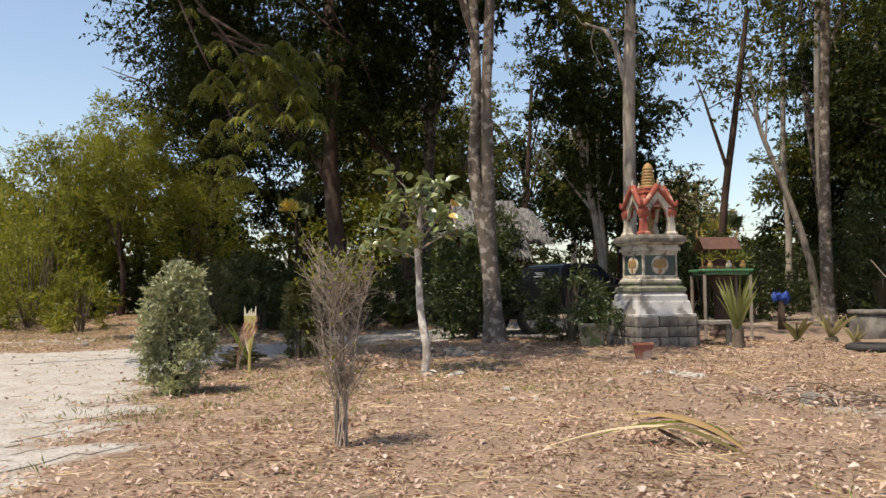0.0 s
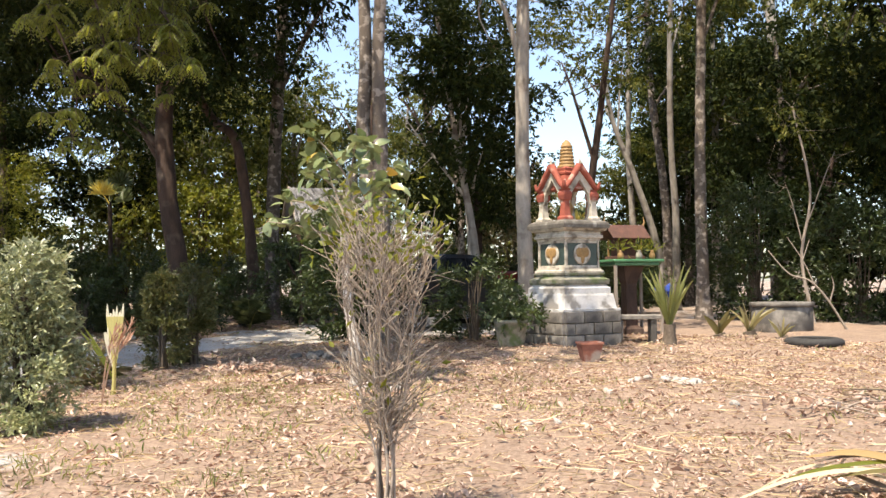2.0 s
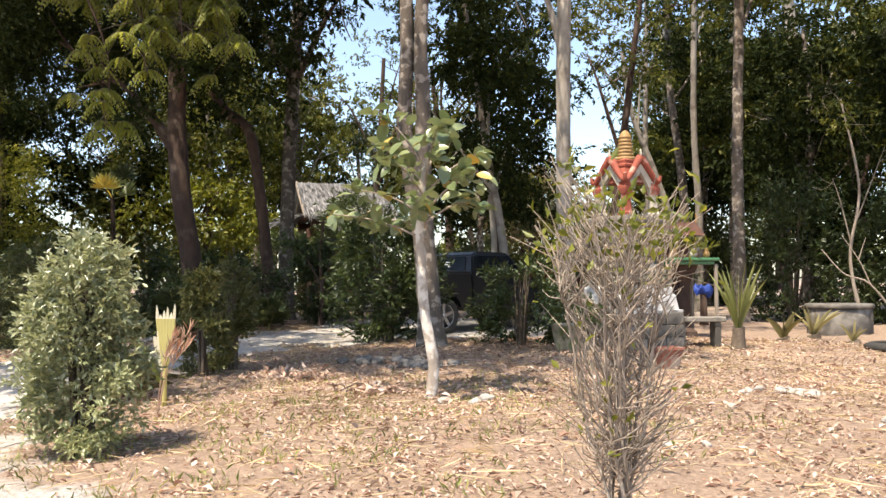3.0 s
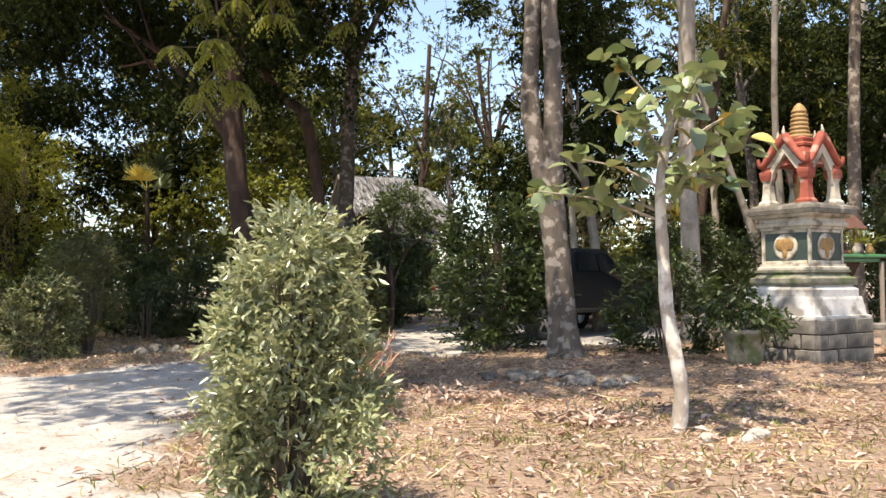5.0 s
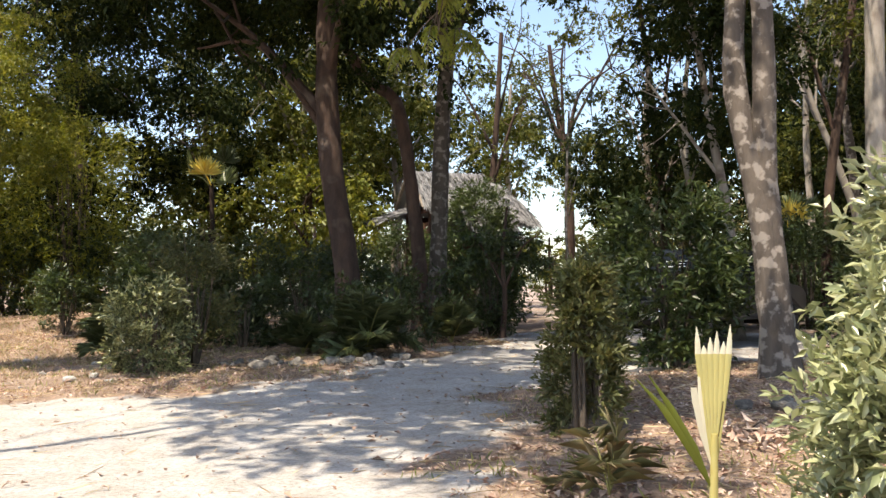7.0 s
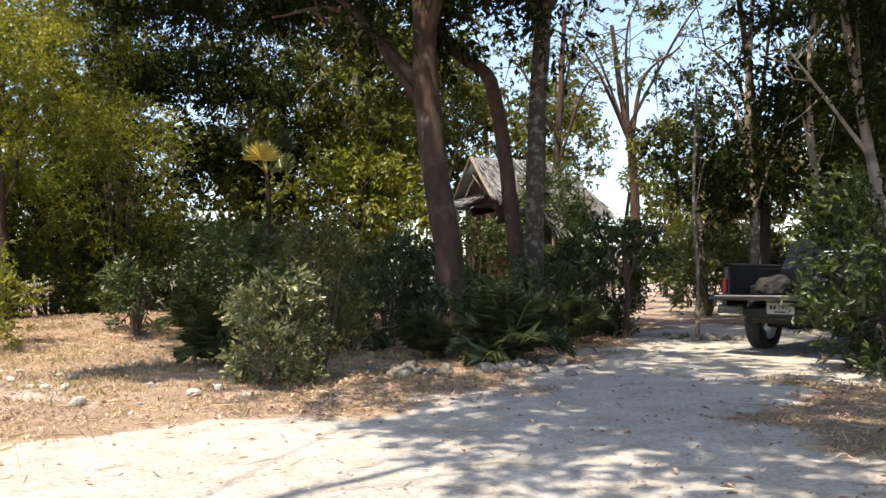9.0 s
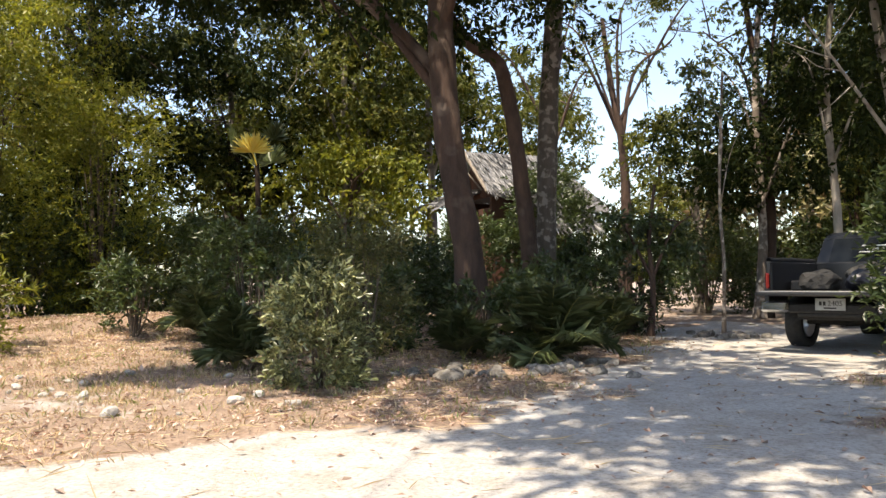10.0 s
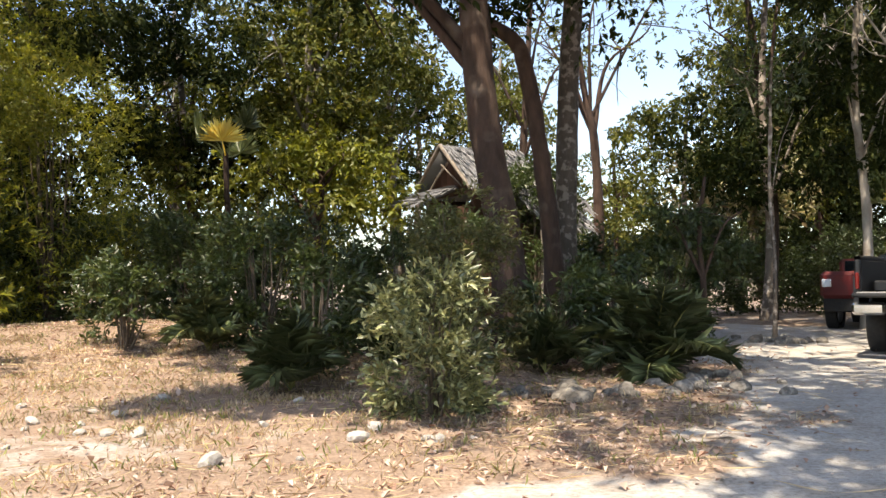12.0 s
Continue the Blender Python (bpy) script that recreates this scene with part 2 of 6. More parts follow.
M_BLACK = rough_material("black_car_paint", (0.006, 0.007, 0.009), (0.014, 0.015, 0.018), 3, bump=0.02, rough=0.3, patch=(0.011, 0.0105, 0.01), patch_scale=1.8, patch_edge=(0.55, 0.75), vary=0.0)
M_RUBBER = rough_material("tyre_rubber", (0.014, 0.013, 0.012), (0.035, 0.033, 0.03), 20, bump=0.2, rough=0.8)
M_STEEL = plain("dusty_alloy", (0.42, 0.41, 0.40), 0.35, 0.8)
M_CHROME = plain("chrome", (0.7, 0.7, 0.7), 0.18, 1.0, 0.05)
M_WHITE = plain("white_paint", (0.75, 0.75, 0.73), 0.5)
M_PLATE = plain("dusty_plate_paint", (0.38, 0.38, 0.36), 0.5)
M_REDLAMP = plain("red_lamp_plastic", (0.13, 0.01, 0.008), 0.25)
M_ROCK = rough_material("grey_rock", (0.08, 0.07, 0.06), (0.2, 0.18, 0.155), 6, bump=0.6, patch=(0.26, 0.235, 0.2), patch_scale=3, vary=0.35)
M_WHITEROCK = rough_material("white_rock", (0.26, 0.24, 0.21), (0.44, 0.41, 0.37), 8, bump=0.5, vary=0.15)
# red lowered in the paint itself, for a car standing in shade
M_DEEPRED = plain("shade_dark_red_paint", (0.11, 0.01, 0.009), 0.35)
M_YELLOW = leaf_material("yellow_leaf", [(0.62, 0.53, 0.12), (0.72, 0.66, 0.24)], 0.4, 0.5, 0.3)
M_TARP = plain("dark_tarpaulin", (0.014, 0.015, 0.022), 0.4)
M_CLOTH = plain("blue_plastic", (0.02, 0.06, 0.30), 0.6)
M_GLASS, gn, gl, gb = nodes_of("dark_glass")
gb.inputs["Base Color"].default_value = (0.01, 0.012, 0.014, 1)
gb.inputs["Roughness"].default_value = 0.12
gb.inputs["Specular IOR Level"].default_value = 0.2

# ---- geometry helpers ----
rng = np.random.default_rng(7)


def unit(a):
    return a / np.maximum(np.linalg.norm(a, axis=-1, keepdims=True), 1e-9)


def mesh_of(name, verts, faces, material, smooth=False):
    """A mesh from an array of points and a list of arrays of faces, each with its own corner count."""
    me = bpy.data.meshes.new(name)
    verts = np.asarray(verts, np.float32)
    loops = np.concatenate([f.ravel() for f in faces]).astype(np.int32)
    counts = np.concatenate([np.full(len(f), f.shape[1]) for f in faces]).astype(np.int32)
    me.vertices.add(len(verts))
    me.vertices.foreach_set("co", verts.ravel())
    me.loops.add(len(loops))
    me.loops.foreach_set("vertex_index", loops)
    me.polygons.add(len(counts))
    me.polygons.foreach_set("loop_start", (np.cumsum(counts) - counts).astype(np.int32))
    me.polygons.foreach_set("loop_total", counts)
    if smooth:
        me.polygons.foreach_set("use_smooth", np.ones(len(counts), bool))
    me.update(calc_edges=True)
    me.materials.append(material)
    return me


class Geo:
    """Gathers tubes and leaves into one mesh."""

    def __init__(self):
        self.v, self.f, self.n = [], [], 0

    def add(self, v, f):
        self.v.append(np.asarray(v, float))
        self.f.append(np.asarray(f, int) + self.n)
        self.n += len(v)

    def tube(self, pts, radii, sides=7, rough=0.0):
        p = np.asarray(pts, float)
        r = np.asarray(radii, float)
        d = unit(np.gradient(p, axis=0))
        ref = np.array([0.0, 1.0, 0.0]) if abs(d[:, 1]).mean() < 0.8 else np.array([1.0, 0, 0])
        a = unit(np.cross(d, ref))
        b = np.cross(d, a)
        ang = np.arange(sides) * 2 * math.pi / sides
        w = r[:, None] * (1 + rough * rng.normal(size=(len(p), sides)))
        ring = p[:, None] + w[..., None] * (a[:, None] * np.cos(ang)[None, :, None] + b[:, None] * np.sin(ang)[None, :, None])
        i, j = np.meshgrid(np.arange(len(p) - 1), np.arange(sides), indexing="ij")
        k = (j + 1) % sides
        f = np.stack([i * sides + j, i * sides + k, (i + 1) * sides + k, (i + 1) * sides + j], -1).reshape(-1, 4)
        self.add(ring.reshape(-1, 3), f)
        tip = np.vstack([ring[-1], p[-1:]])
        self.add(tip, np.array([[q, (q + 1) % sides, sides, sides] for q in range(sides)])[:, :3])
        return self

    def leaves(self, base, way, length, width, fold=0.15, droop=0.15, flat=None):
        """One folded leaf at each base, along way."""
        base, way = np.asarray(base, float), unit(np.asarray(way, float))
        n = len(base)
        L = np.broadcast_to(np.asarray(length, float), (n,))[:, None]
        W = np.broadcast_to(np.asarray(width, float), (n,))[:, None]
        up = rng.normal(size=(n, 3)) if flat is None else rng.normal(size=(n, 3)) * (1 - flat) + np.array([0, 0, 1.0]) * flat * 2
        side = unit(np.cross(way, up))
        nor = np.cross(side, way)
        mid = base + way * L * 0.5
        tip = base + way * L - nor * L * droop
        v = np.stack([base, mid + side * W * 0.5 + nor * W * fold, tip, mid - side * W * 0.5 + nor * W * fold], 1)
        k = np.arange(n)[:, None] * 4
        f = np.concatenate([k + np.array([[0, 1, 2]]), k + np.array([[0, 2, 3]])], 0)
        self.add(v.reshape(-1, 3), f)
        return self

    def mesh(self, name, material, smooth=False):
        groups = {}
        for f in self.f:
            groups.setdefault(f.shape[1], []).append(f)
        return mesh_of(name, np.vstack(self.v), [np.vstack(g) for g in groups.values()], material, smooth)


def empty(name, m, label, category, group="", kind=""):
    ob = new(name)
    ob.matrix_world = m
    ob.empty_display_size = 0.2
    return tagged(ob, label, category, group, kind)


def part(name, data, material, parent, label=""):
    """One mesh object under a thing; data is a Geo, a bmesh or a ready mesh."""
    if isinstance(data, Geo):
        data = data.mesh(name, material, smooth=name in ("trunk", "limb", "stem"))
    elif isinstance(data, bmesh.types.BMesh):
        me = bpy.data.meshes.new(name)
        data.to_mesh(me)
        data.free()
        me.materials.append(material)
        data = me
    ob = new(name, data)
    ob.parent = parent
    return tagged(ob, label)


def box_bm(*boxes, bevel=0.012):
    """Boxes given as centre and size, in one bmesh, with worn edges."""
    bm = bmesh.new()
    for (x, y, z), (sx, sy, sz) in boxes:
        bmesh.ops.create_cube(bm, size=1, matrix=Matrix.Translation((x, y, z)) @ Matrix.Diagonal((sx, sy, sz, 1)))
    if bevel:
        bmesh.ops.bevel(bm, geom=bm.edges[:], offset=bevel, segments=1, affect="EDGES")
    return bm


def lathe_bm(profile, sides=24, square=False):
    """A turned body from (radius, height) pairs; square gives four flat sides."""
    bm = bmesh.new()
    s = 4 if square else sides
    k = math.sqrt(2) if square else 1
    rings = [[bm.verts.new((r * k * math.cos((i + 0.5) * 2 * math.pi / s), r * k * math.sin((i + 0.5) * 2 * math.pi / s), z)) for i in range(s)] for r, z in profile]
    for a, b in zip(rings, rings[1:]):
        for i in range(s):
            bm.faces.new((a[i], a[(i + 1) % s], b[(i + 1) % s], b[i]))
    bm.faces.new(rings[0][::-1])
    bm.faces.new(rings[-1])
    if not square:
        for f in bm.faces:
            f.smooth = len(f.verts) == 4
    return bm


def ground_z(x, y):
    x, y = np.asarray(x), np.asarray(y)
    u = np.clip(x * 0.503 + y * 0.864, 0, 12)
    return 0.02 * u + 0.42 * np.exp(-((x + 20) ** 2 / 14 + (y - 20.5) ** 2 / 7)) - 0.08 * np.exp(-((x + 8) ** 2 + (y - 20) ** 2) / 16)


def spot(x, y, turn=0.0, sink=0.0):
    return pose(x, y, float(ground_z(x, y)) - sink, 0, 0, turn)


def spline(pts, n):
    """A smooth line of n points through the given ones."""
    p = np.asarray(pts, float)
    t = np.linspace(0, len(p) - 1, n)
    i = np.clip(t.astype(int), 0, len(p) - 2)
    f = (t - i)[:, None]
    ext = np.vstack([2 * p[0] - p[1], p, 2 * p[-1] - p[-2]])
    a, b, c, d = ext[i], ext[i + 1], ext[i + 2], ext[i + 3]
    return 0.5 * (2 * b + (c - a) * f + (2 * a - 5 * b + 4 * c - d) * f * f + (3 * b - a - 3 * c + d) * f ** 3)


# ---- plants ----
def clump_leaves(geo, centres, radii, per, size, droop=0.5, flat=0.3, aspect=0.42):
    """Sprays of leaves about twigs that radiate inside each clump."""
    for c, r in zip(centres, radii):
        twigs = max(3, per // 7)
        d = unit(rng.normal(size=(twigs, 3)) * [1, 1, 0.7])
        start = c + d * r * rng.uniform(0.1, 0.75, (twigs, 1)) * [1, 1, 0.75]
        long = r * rng.uniform(0.25, 0.55, (twigs, 1))
        k = rng.uniform(0, 1, (twigs, 7, 1))
        base = (start[:, None] + d[:, None] * long[:, None] * k - np.array([0, 0, 1.0]) * (k * k * long[:, None] * droop * 0.5)).reshape(-1, 3)
        way = np.repeat(d, 7, 0) * 0.6 + rng.normal(size=(len(base), 3)) * 0.7 - np.array([0, 0, droop])
        L = size * rng.uniform(0.65, 1.3, len(base))
        geo.leaves(base, way, L, L * aspect * rng.uniform(0.8, 1.2, len(base)), flat=flat)


def tree(name, x, y, trunk_pts, r0, r1, limbs, leaf, bark, clumps, per=140, size=0.11, label="", droop=0.5, group="trees", sides=10, knobs=0.05, second=None, roof=None):
    """A tree: a tapered trunk through trunk_pts (offsets from its foot), limbs as (fraction up the trunk, end offset, radius), and leaf clumps (offset, radius)."""
    top = empty(name, spot(x, y), label, "tree", group)
    line = spline(trunk_pts, 26)
    t = np.linspace(0, 1, 26)
    rad = r0 + (r1 - r0) * t + r0 * 0.55 * np.exp(-t * 26 * 0.8)
    line[0, 2] -= 0.12
    part("trunk", Geo().tube(line, rad, sides, knobs), bark, top)
    if second:
        l2 = spline(second[0], 26)
        l2[0, 2] -= 0.12
        part("trunk", Geo().tube(l2, second[1] + (second[2] - second[1]) * t, sides, knobs), bark, top)
    if limbs:
        for fr, end, r in limbs:
            g = Geo()
            a = line[int(fr * 25)]
            e = np.asarray(end, float)
            m = (a + e) / 2 + np.array([0, 0, 0.18 * np.linalg.norm(e - a)]) + rng.normal(size=3) * 0.06 * np.linalg.norm(e - a)
            s = spline([a, m, e], 12)
            g.tube(s, np.linspace(r, r * 0.25, 12), 6, 0.05)
            for _ in range(4):
                q = s[rng.integers(4, 11)]
                w = q + rng.normal(size=3) * 0.28 * np.linalg.norm(e - a) + np.array([0, 0, 0.1])
                g.tube(spline([q, (q + w) / 2 + rng.normal(size=3) * 0.08, w], 6), np.linspace(r * 0.35, r * 0.1, 6), 4)
            part("limb", g, bark, top)
    if len(clumps):
        g = Geo()
        clump_leaves(g, [np.asarray(c, float) for c, _ in clumps], [r for _, r in clumps], per, size, droop)
        part("crown", g, leaf, top)
    # extra clumps added above the view to throw shade
    if roof:
        g = Geo()
        clump_leaves(g, [c for c, _ in roof[0]], [r for _, r in roof[0]], roof[1], roof[2], droop)
        part("upper_crown", g, leaf, top)
    return top


def crown_at(n, centre, spread, r, power=0.6):
    """n clumps strewn through an ellipsoid, denser towards its skin."""
    d = unit(rng.normal(size=(n, 3))) * rng.uniform(0.15, 1, (n, 1)) ** power
    return [(np.asarray(centre) + k * np.asarray(spread), r * rng.uniform(0.65, 1.25)) for k in d]


def bush(name, x, y, height, width, leaf, twig, n, size, label, low=0.08, profile=None, group="", stems=14, aspect=0.36, up=0.35, category="shrub", lean=(0, 0), shell=0.45):
    """A shrub: stems from the foot, twigs, and leaves that thicken towards the outline."""
    top = empty(name, spot(x, y, rng.uniform(0, 360)), label, category, group)
    prof = profile or [(0, 0.55), (0.25, 0.95), (0.55, 1.0), (0.8, 0.75), (1, 0.3)]
    ph, pr = zip(*prof)
    g = Geo()
    for i in range(stems):
        a = rng.uniform(0, 2 * math.pi)
        h = height * rng.uniform(0.65, 0.97)
        r = width / 2 * np.interp(h / height, ph, pr) * rng.uniform(0.2, 0.8)
        end = np.array([math.cos(a) * r + lean[0] * h, math.sin(a) * r + lean[1] * h, h])
        foot = np.array([math.cos(a), math.sin(a), 0]) * 0.05
        foot[2] = -0.05
        g.tube(spline([foot, end * [0.6, 0.6, 0.5] + rng.normal(size=3) * 0.03, end], 8), np.linspace(0.012 + height * 0.006, 0.003, 8), 5, 0.1)
    part("stem", g, twig, top)
    g = Geo()
    lobes = max(10, n // 160)
    h = rng.uniform(low, 0.97, lobes)
    a = rng.uniform(0, 2 * math.pi, lobes)
    rr = width / 2 * np.interp(h, ph, pr) * rng.uniform(0.25, 1, lobes) ** shell
    lobe = np.stack([np.cos(a) * rr + lean[0] * h * height, np.sin(a) * rr + lean[1] * h * height, h * height], -1)
    m = max(1, n // 6)
    pick = rng.integers(0, lobes, m)
    c = lobe[pick] + rng.normal(size=(m, 3)) * width * 0.075
    c[:, 2] = np.abs(c[:, 2])
    a = a[pick]
    out = unit(np.stack([np.cos(a), np.sin(a), np.full(m, up)], -1) + rng.normal(size=(m, 3)) * 0.55)
    k = rng.uniform(0, 1, (m, 6, 1))
    base = (c[:, None] + out[:, None] * k * size * 2.2).reshape(-1, 3)
    way = np.repeat(out, 6, 0) + rng.normal(size=(m * 6, 3)) * 0.65
    L = size * rng.uniform(0.6, 1.25, len(base))
    g.leaves(base, way, L, L * aspect, flat=0.35)
    part("foliage", g, leaf, top)
    return top


def frond_geo(g, stem, foot, way, length, pairs, leaf_len, leaf_w, arch=0.5, vee=0.35, droop=0.28, flat=0.8):
    """A feather-shaped frond: a bowed rib with leaflets to both sides."""
    way = unit(np.asarray(way, float))
    t = np.linspace(0, 1, 14)[:, None]
    rib = np.asarray(foot) + way * length * t - np.array([0, 0, 1.0]) * arch * length * t ** 2.2
    stem.tube(rib, np.linspace(0.012, 0.003, 14) * max(0.5, length), 5)
    s = np.linspace(0.15, 0.99, pairs)
    p = np.stack([np.interp(s, t[:, 0], rib[:, i]) for i in range(3)], -1)
    d = unit(np.stack([np.interp(s, t[:, 0], np.gradient(rib[:, i])) for i in range(3)], -1))
    side = unit(np.cross(d, [0, 0, 1.0]))
    up = np.cross(side, d)
    size = leaf_len * np.sin(np.clip(s * 0.85 + 0.15, 0, 1) * math.pi) ** 0.6 + 0.2 * leaf_len
    for sg in (-1, 1):
        w = side * sg + d * 0.75 + up * vee + rng.normal(size=p.shape) * 0.08
        g.leaves(p, w, size * rng.uniform(0.85, 1.1, pairs), leaf_w, fold=0.1, droop=droop, flat=flat)


def palm(name, x, y, fronds, length, label, leaf=None, stem_h=0.0, pairs=46, leaf_len=0.32, spread=0.9, group="", z=0.0, leaf_w=0.011):
    top = empty(name, spot(x, y) @ pose(0, 0, z), label, "palm", group)
    if stem_h:
        part("trunk", Geo().tube(spline([(0, 0, -0.1), (0.05, 0.02, stem_h / 2), (0.02, 0.05, stem_h)], 12), np.linspace(0.11, 0.08, 12), 9, 0.08), M_DARKBARK, top)
    for i in range(fronds):
        a = i * 2.4 + rng.uniform(-0.3, 0.3)
        e = 1.38 - 0.85 * i / fronds + rng.uniform(-0.1, 0.1)
        g, s = Geo(), Geo()
        w = (math.cos(a) * spread * math.cos(e), math.sin(a) * spread * math.cos(e), math.sin(e))
        frond_geo(g, s, (0, 0, stem_h), w, length * rng.uniform(0.75, 1.1), pairs, leaf_len, leaf_w, arch=0.12 + 0.5 * i / fronds + rng.uniform(0, 0.12), vee=0.15, droop=0.42, flat=0.35)
        fr = part("frond", g, leaf or M_PALM, top)
        part("stem", s, M_GRASS, fr)
    return top

# ---- ground and road ----
ROAD = np.array([(-3.6, 0.8), (-4.4, 3.4), (-6.6, 5.9), (-8.5, 8.0), (-9.0, 10.0), (-9.2, 13.0), (-8.9, 15.3), (-7.5, 16.6), (-5.0, 17.6), (-4.4, 23.0),
                 (-9.0, 26.0), (-10.6, 22.0), (-10.6, 19.3), (-11.2, 16.8), (-11.9, 14.2), (-12.6, 12.9), (-14.2, 12.1), (-15.6, 11.0), (-18.0, 10.6), (-24.0, 12.5),
                 (-44.0, 22.0), (-44.0, 9.0), (-24.0, 0.0), (-14.0, -3.0), (-5.5, -4.5)])


def road_depth(x, y):
    """Metres inside the road's outline; negative outside."""
    best = np.full(np.shape(x), 1e9)
    inside = np.zeros(np.shape(x), bool)
    for (ax, ay), (bx, by) in zip(ROAD, np.roll(ROAD, -1, 0)):
        dx, dy = bx - ax, by - ay
        k = np.clip(((x - ax) * dx + (y - ay) * dy) / (dx * dx + dy * dy), 0, 1)
        best = np.minimum(best, np.hypot(x - ax - k * dx, y - ay - k * dy))
        with np.errstate(divide="ignore", invalid="ignore"):
            cross = ((ay > y) != (by > y)) & (x < ax + (y - ay) * dx / (dy if dy else 1e-9))
        inside ^= cross
    return np.where(inside, best, -best)


def waves(x, y):
    return 0.02 * np.sin(x * 1.7 + y * 0.6) * np.sin(y * 1.3 - x * 0.5) + 0.012 * np.sin(x * 4.1 - y * 3.3 + 1) + 0.008 * np.sin(x * 7.3 + y * 6.1)


def sandiness(x, y):
    d = road_depth(x, y) + 0.35 * np.sin(x * 1.9 + 1) * np.sin(y * 2.3) + 0.2 * np.sin(x * 4.7 - y * 3.9)
    s = np.clip(0.5 + d / 1.1, 0, 1)
    patch = np.exp(-(((x - 1.2) * 0.55) ** 2 + ((y - 7.9 + 0.18 * (x - 1.2)) * 1.6) ** 2))
    patch = np.maximum(patch, 0.5 * np.exp(-((x + 17.2) ** 2 / 16 + (y - 13.4) ** 2 / 3.5)))
    far = np.clip((x * 0.503 + y * 0.864 - 17) / 5, 0, 0.4)
    return np.clip(np.maximum(np.maximum(s, patch * 0.9), far), 0, 1)


def surface(x, y):
    return ground_z(x, y) + waves(x, y) * np.where(road_depth(x, y) > 0.2, 0.5, 1.0)


outer = np.array([1.5, 4, 9, 20, 45, 100, 220, 500, 1100])
gx = np.concatenate([-24 - outer[::-1], np.linspace(-24, 6, 190), 6 + outer])
gy = np.concatenate([-4 - outer[::-1], np.linspace(-4, 30, 200), 30 + outer])
X, Y = np.meshgrid(gx, gy, indexing="ij")
Z = surface(X, Y)
S = sandiness(X, Y)
ny = len(gy)
I, J = np.meshgrid(np.arange(len(gx) - 1), np.arange(ny - 1), indexing="ij")
quads = np.stack([I * ny + J, (I + 1) * ny + J, (I + 1) * ny + J + 1, I * ny + J + 1], -1).reshape(-1, 4)
me = mesh_of("ground", np.stack([X, Y, Z], -1).reshape(-1, 3), [quads], M_GROUND, True)
me.attributes.new("sand", "FLOAT", "POINT").data.foreach_set("value", S.ravel().astype(np.float32))
tagged(new("ground", me), "dry brown ground strewn with fallen leaves", "ground", kind="structure")
inside = S.ravel()[quads].min(1) > 0.55
near = (X.ravel()[quads].min(1) > -24.5) & (Y.ravel()[quads].max(1) < 27)
rv, back = np.unique(quads[inside & near], return_inverse=True)
P = np.stack([X, Y, Z], -1).reshape(-1, 3)[rv]
P[:, 2] += 0.006
me = mesh_of("road", P, [back.reshape(-1, 4)], M_GROUND, True)
me.attributes.new("sand", "FLOAT", "POINT").data.foreach_set("value", S.ravel()[rv].astype(np.float32))
tagged(new("road", me), "pale packed sand track dappled with shade", "road", kind="structure")

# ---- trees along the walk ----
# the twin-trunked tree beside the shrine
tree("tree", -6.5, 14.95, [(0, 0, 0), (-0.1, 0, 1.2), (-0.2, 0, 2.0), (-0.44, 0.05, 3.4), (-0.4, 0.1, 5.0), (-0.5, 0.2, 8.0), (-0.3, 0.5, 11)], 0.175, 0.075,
     [(0.72, (-2.2, 1.2, 9.6), 0.06), (0.78, (1.2, 1.6, 10.0), 0.06), (0.75, (-1.2, -1.5, 10.0), 0.06)], M_SHADEDCROWN, M_BARK,
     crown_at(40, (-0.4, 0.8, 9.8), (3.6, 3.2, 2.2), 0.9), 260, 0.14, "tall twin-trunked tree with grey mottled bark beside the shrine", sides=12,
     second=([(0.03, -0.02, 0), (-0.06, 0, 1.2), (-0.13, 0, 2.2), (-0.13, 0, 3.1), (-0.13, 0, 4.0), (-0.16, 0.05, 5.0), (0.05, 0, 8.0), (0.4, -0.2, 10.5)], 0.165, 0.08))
# the pale trunk with one side limb behind the shrine
tree("tree", -4.7, 18.15, [(0.05, 0, 0), (0, 0, 2.5), (0.02, 0, 5.4), (0.12, 0.1, 8), (0.3, 0.2, 11)], 0.16, 0.1,
     [(0.48, (-1.0, 0.2, 7.0), 0.075), (0.8, (1.6, 1.0, 10), 0.06), (0.8, (-1.3, 1.3, 10.5), 0.06)], M_MIDLEAF, M_PALEBARK,
     crown_at(48, (0.3, 0.6, 9.9), (4.2, 3.6, 2.6), 0.95), 230, 0.15, "tall slender tree with pale smooth bark behind the shrine")
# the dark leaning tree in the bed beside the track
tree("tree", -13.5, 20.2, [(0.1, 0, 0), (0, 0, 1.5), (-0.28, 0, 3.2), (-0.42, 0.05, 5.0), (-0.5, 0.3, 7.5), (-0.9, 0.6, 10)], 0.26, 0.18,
     [(0.55, (-2.8, -1.0, 6.6), 0.11), (0.6, (1.8, -1.6, 7.4), 0.1), (0.72, (-2.2, 2.0, 8.6), 0.1), (0.5, (-3.6, 0.8, 6.0), 0.09)], M_SHADEDCROWN, M_DARKBARK,
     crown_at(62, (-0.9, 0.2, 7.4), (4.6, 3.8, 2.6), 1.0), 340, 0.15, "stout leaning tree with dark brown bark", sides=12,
     # clumps far from the trunk, out of view, added to shade the bed
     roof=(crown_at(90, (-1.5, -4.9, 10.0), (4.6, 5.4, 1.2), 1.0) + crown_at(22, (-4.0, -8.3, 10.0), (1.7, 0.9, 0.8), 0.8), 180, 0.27))
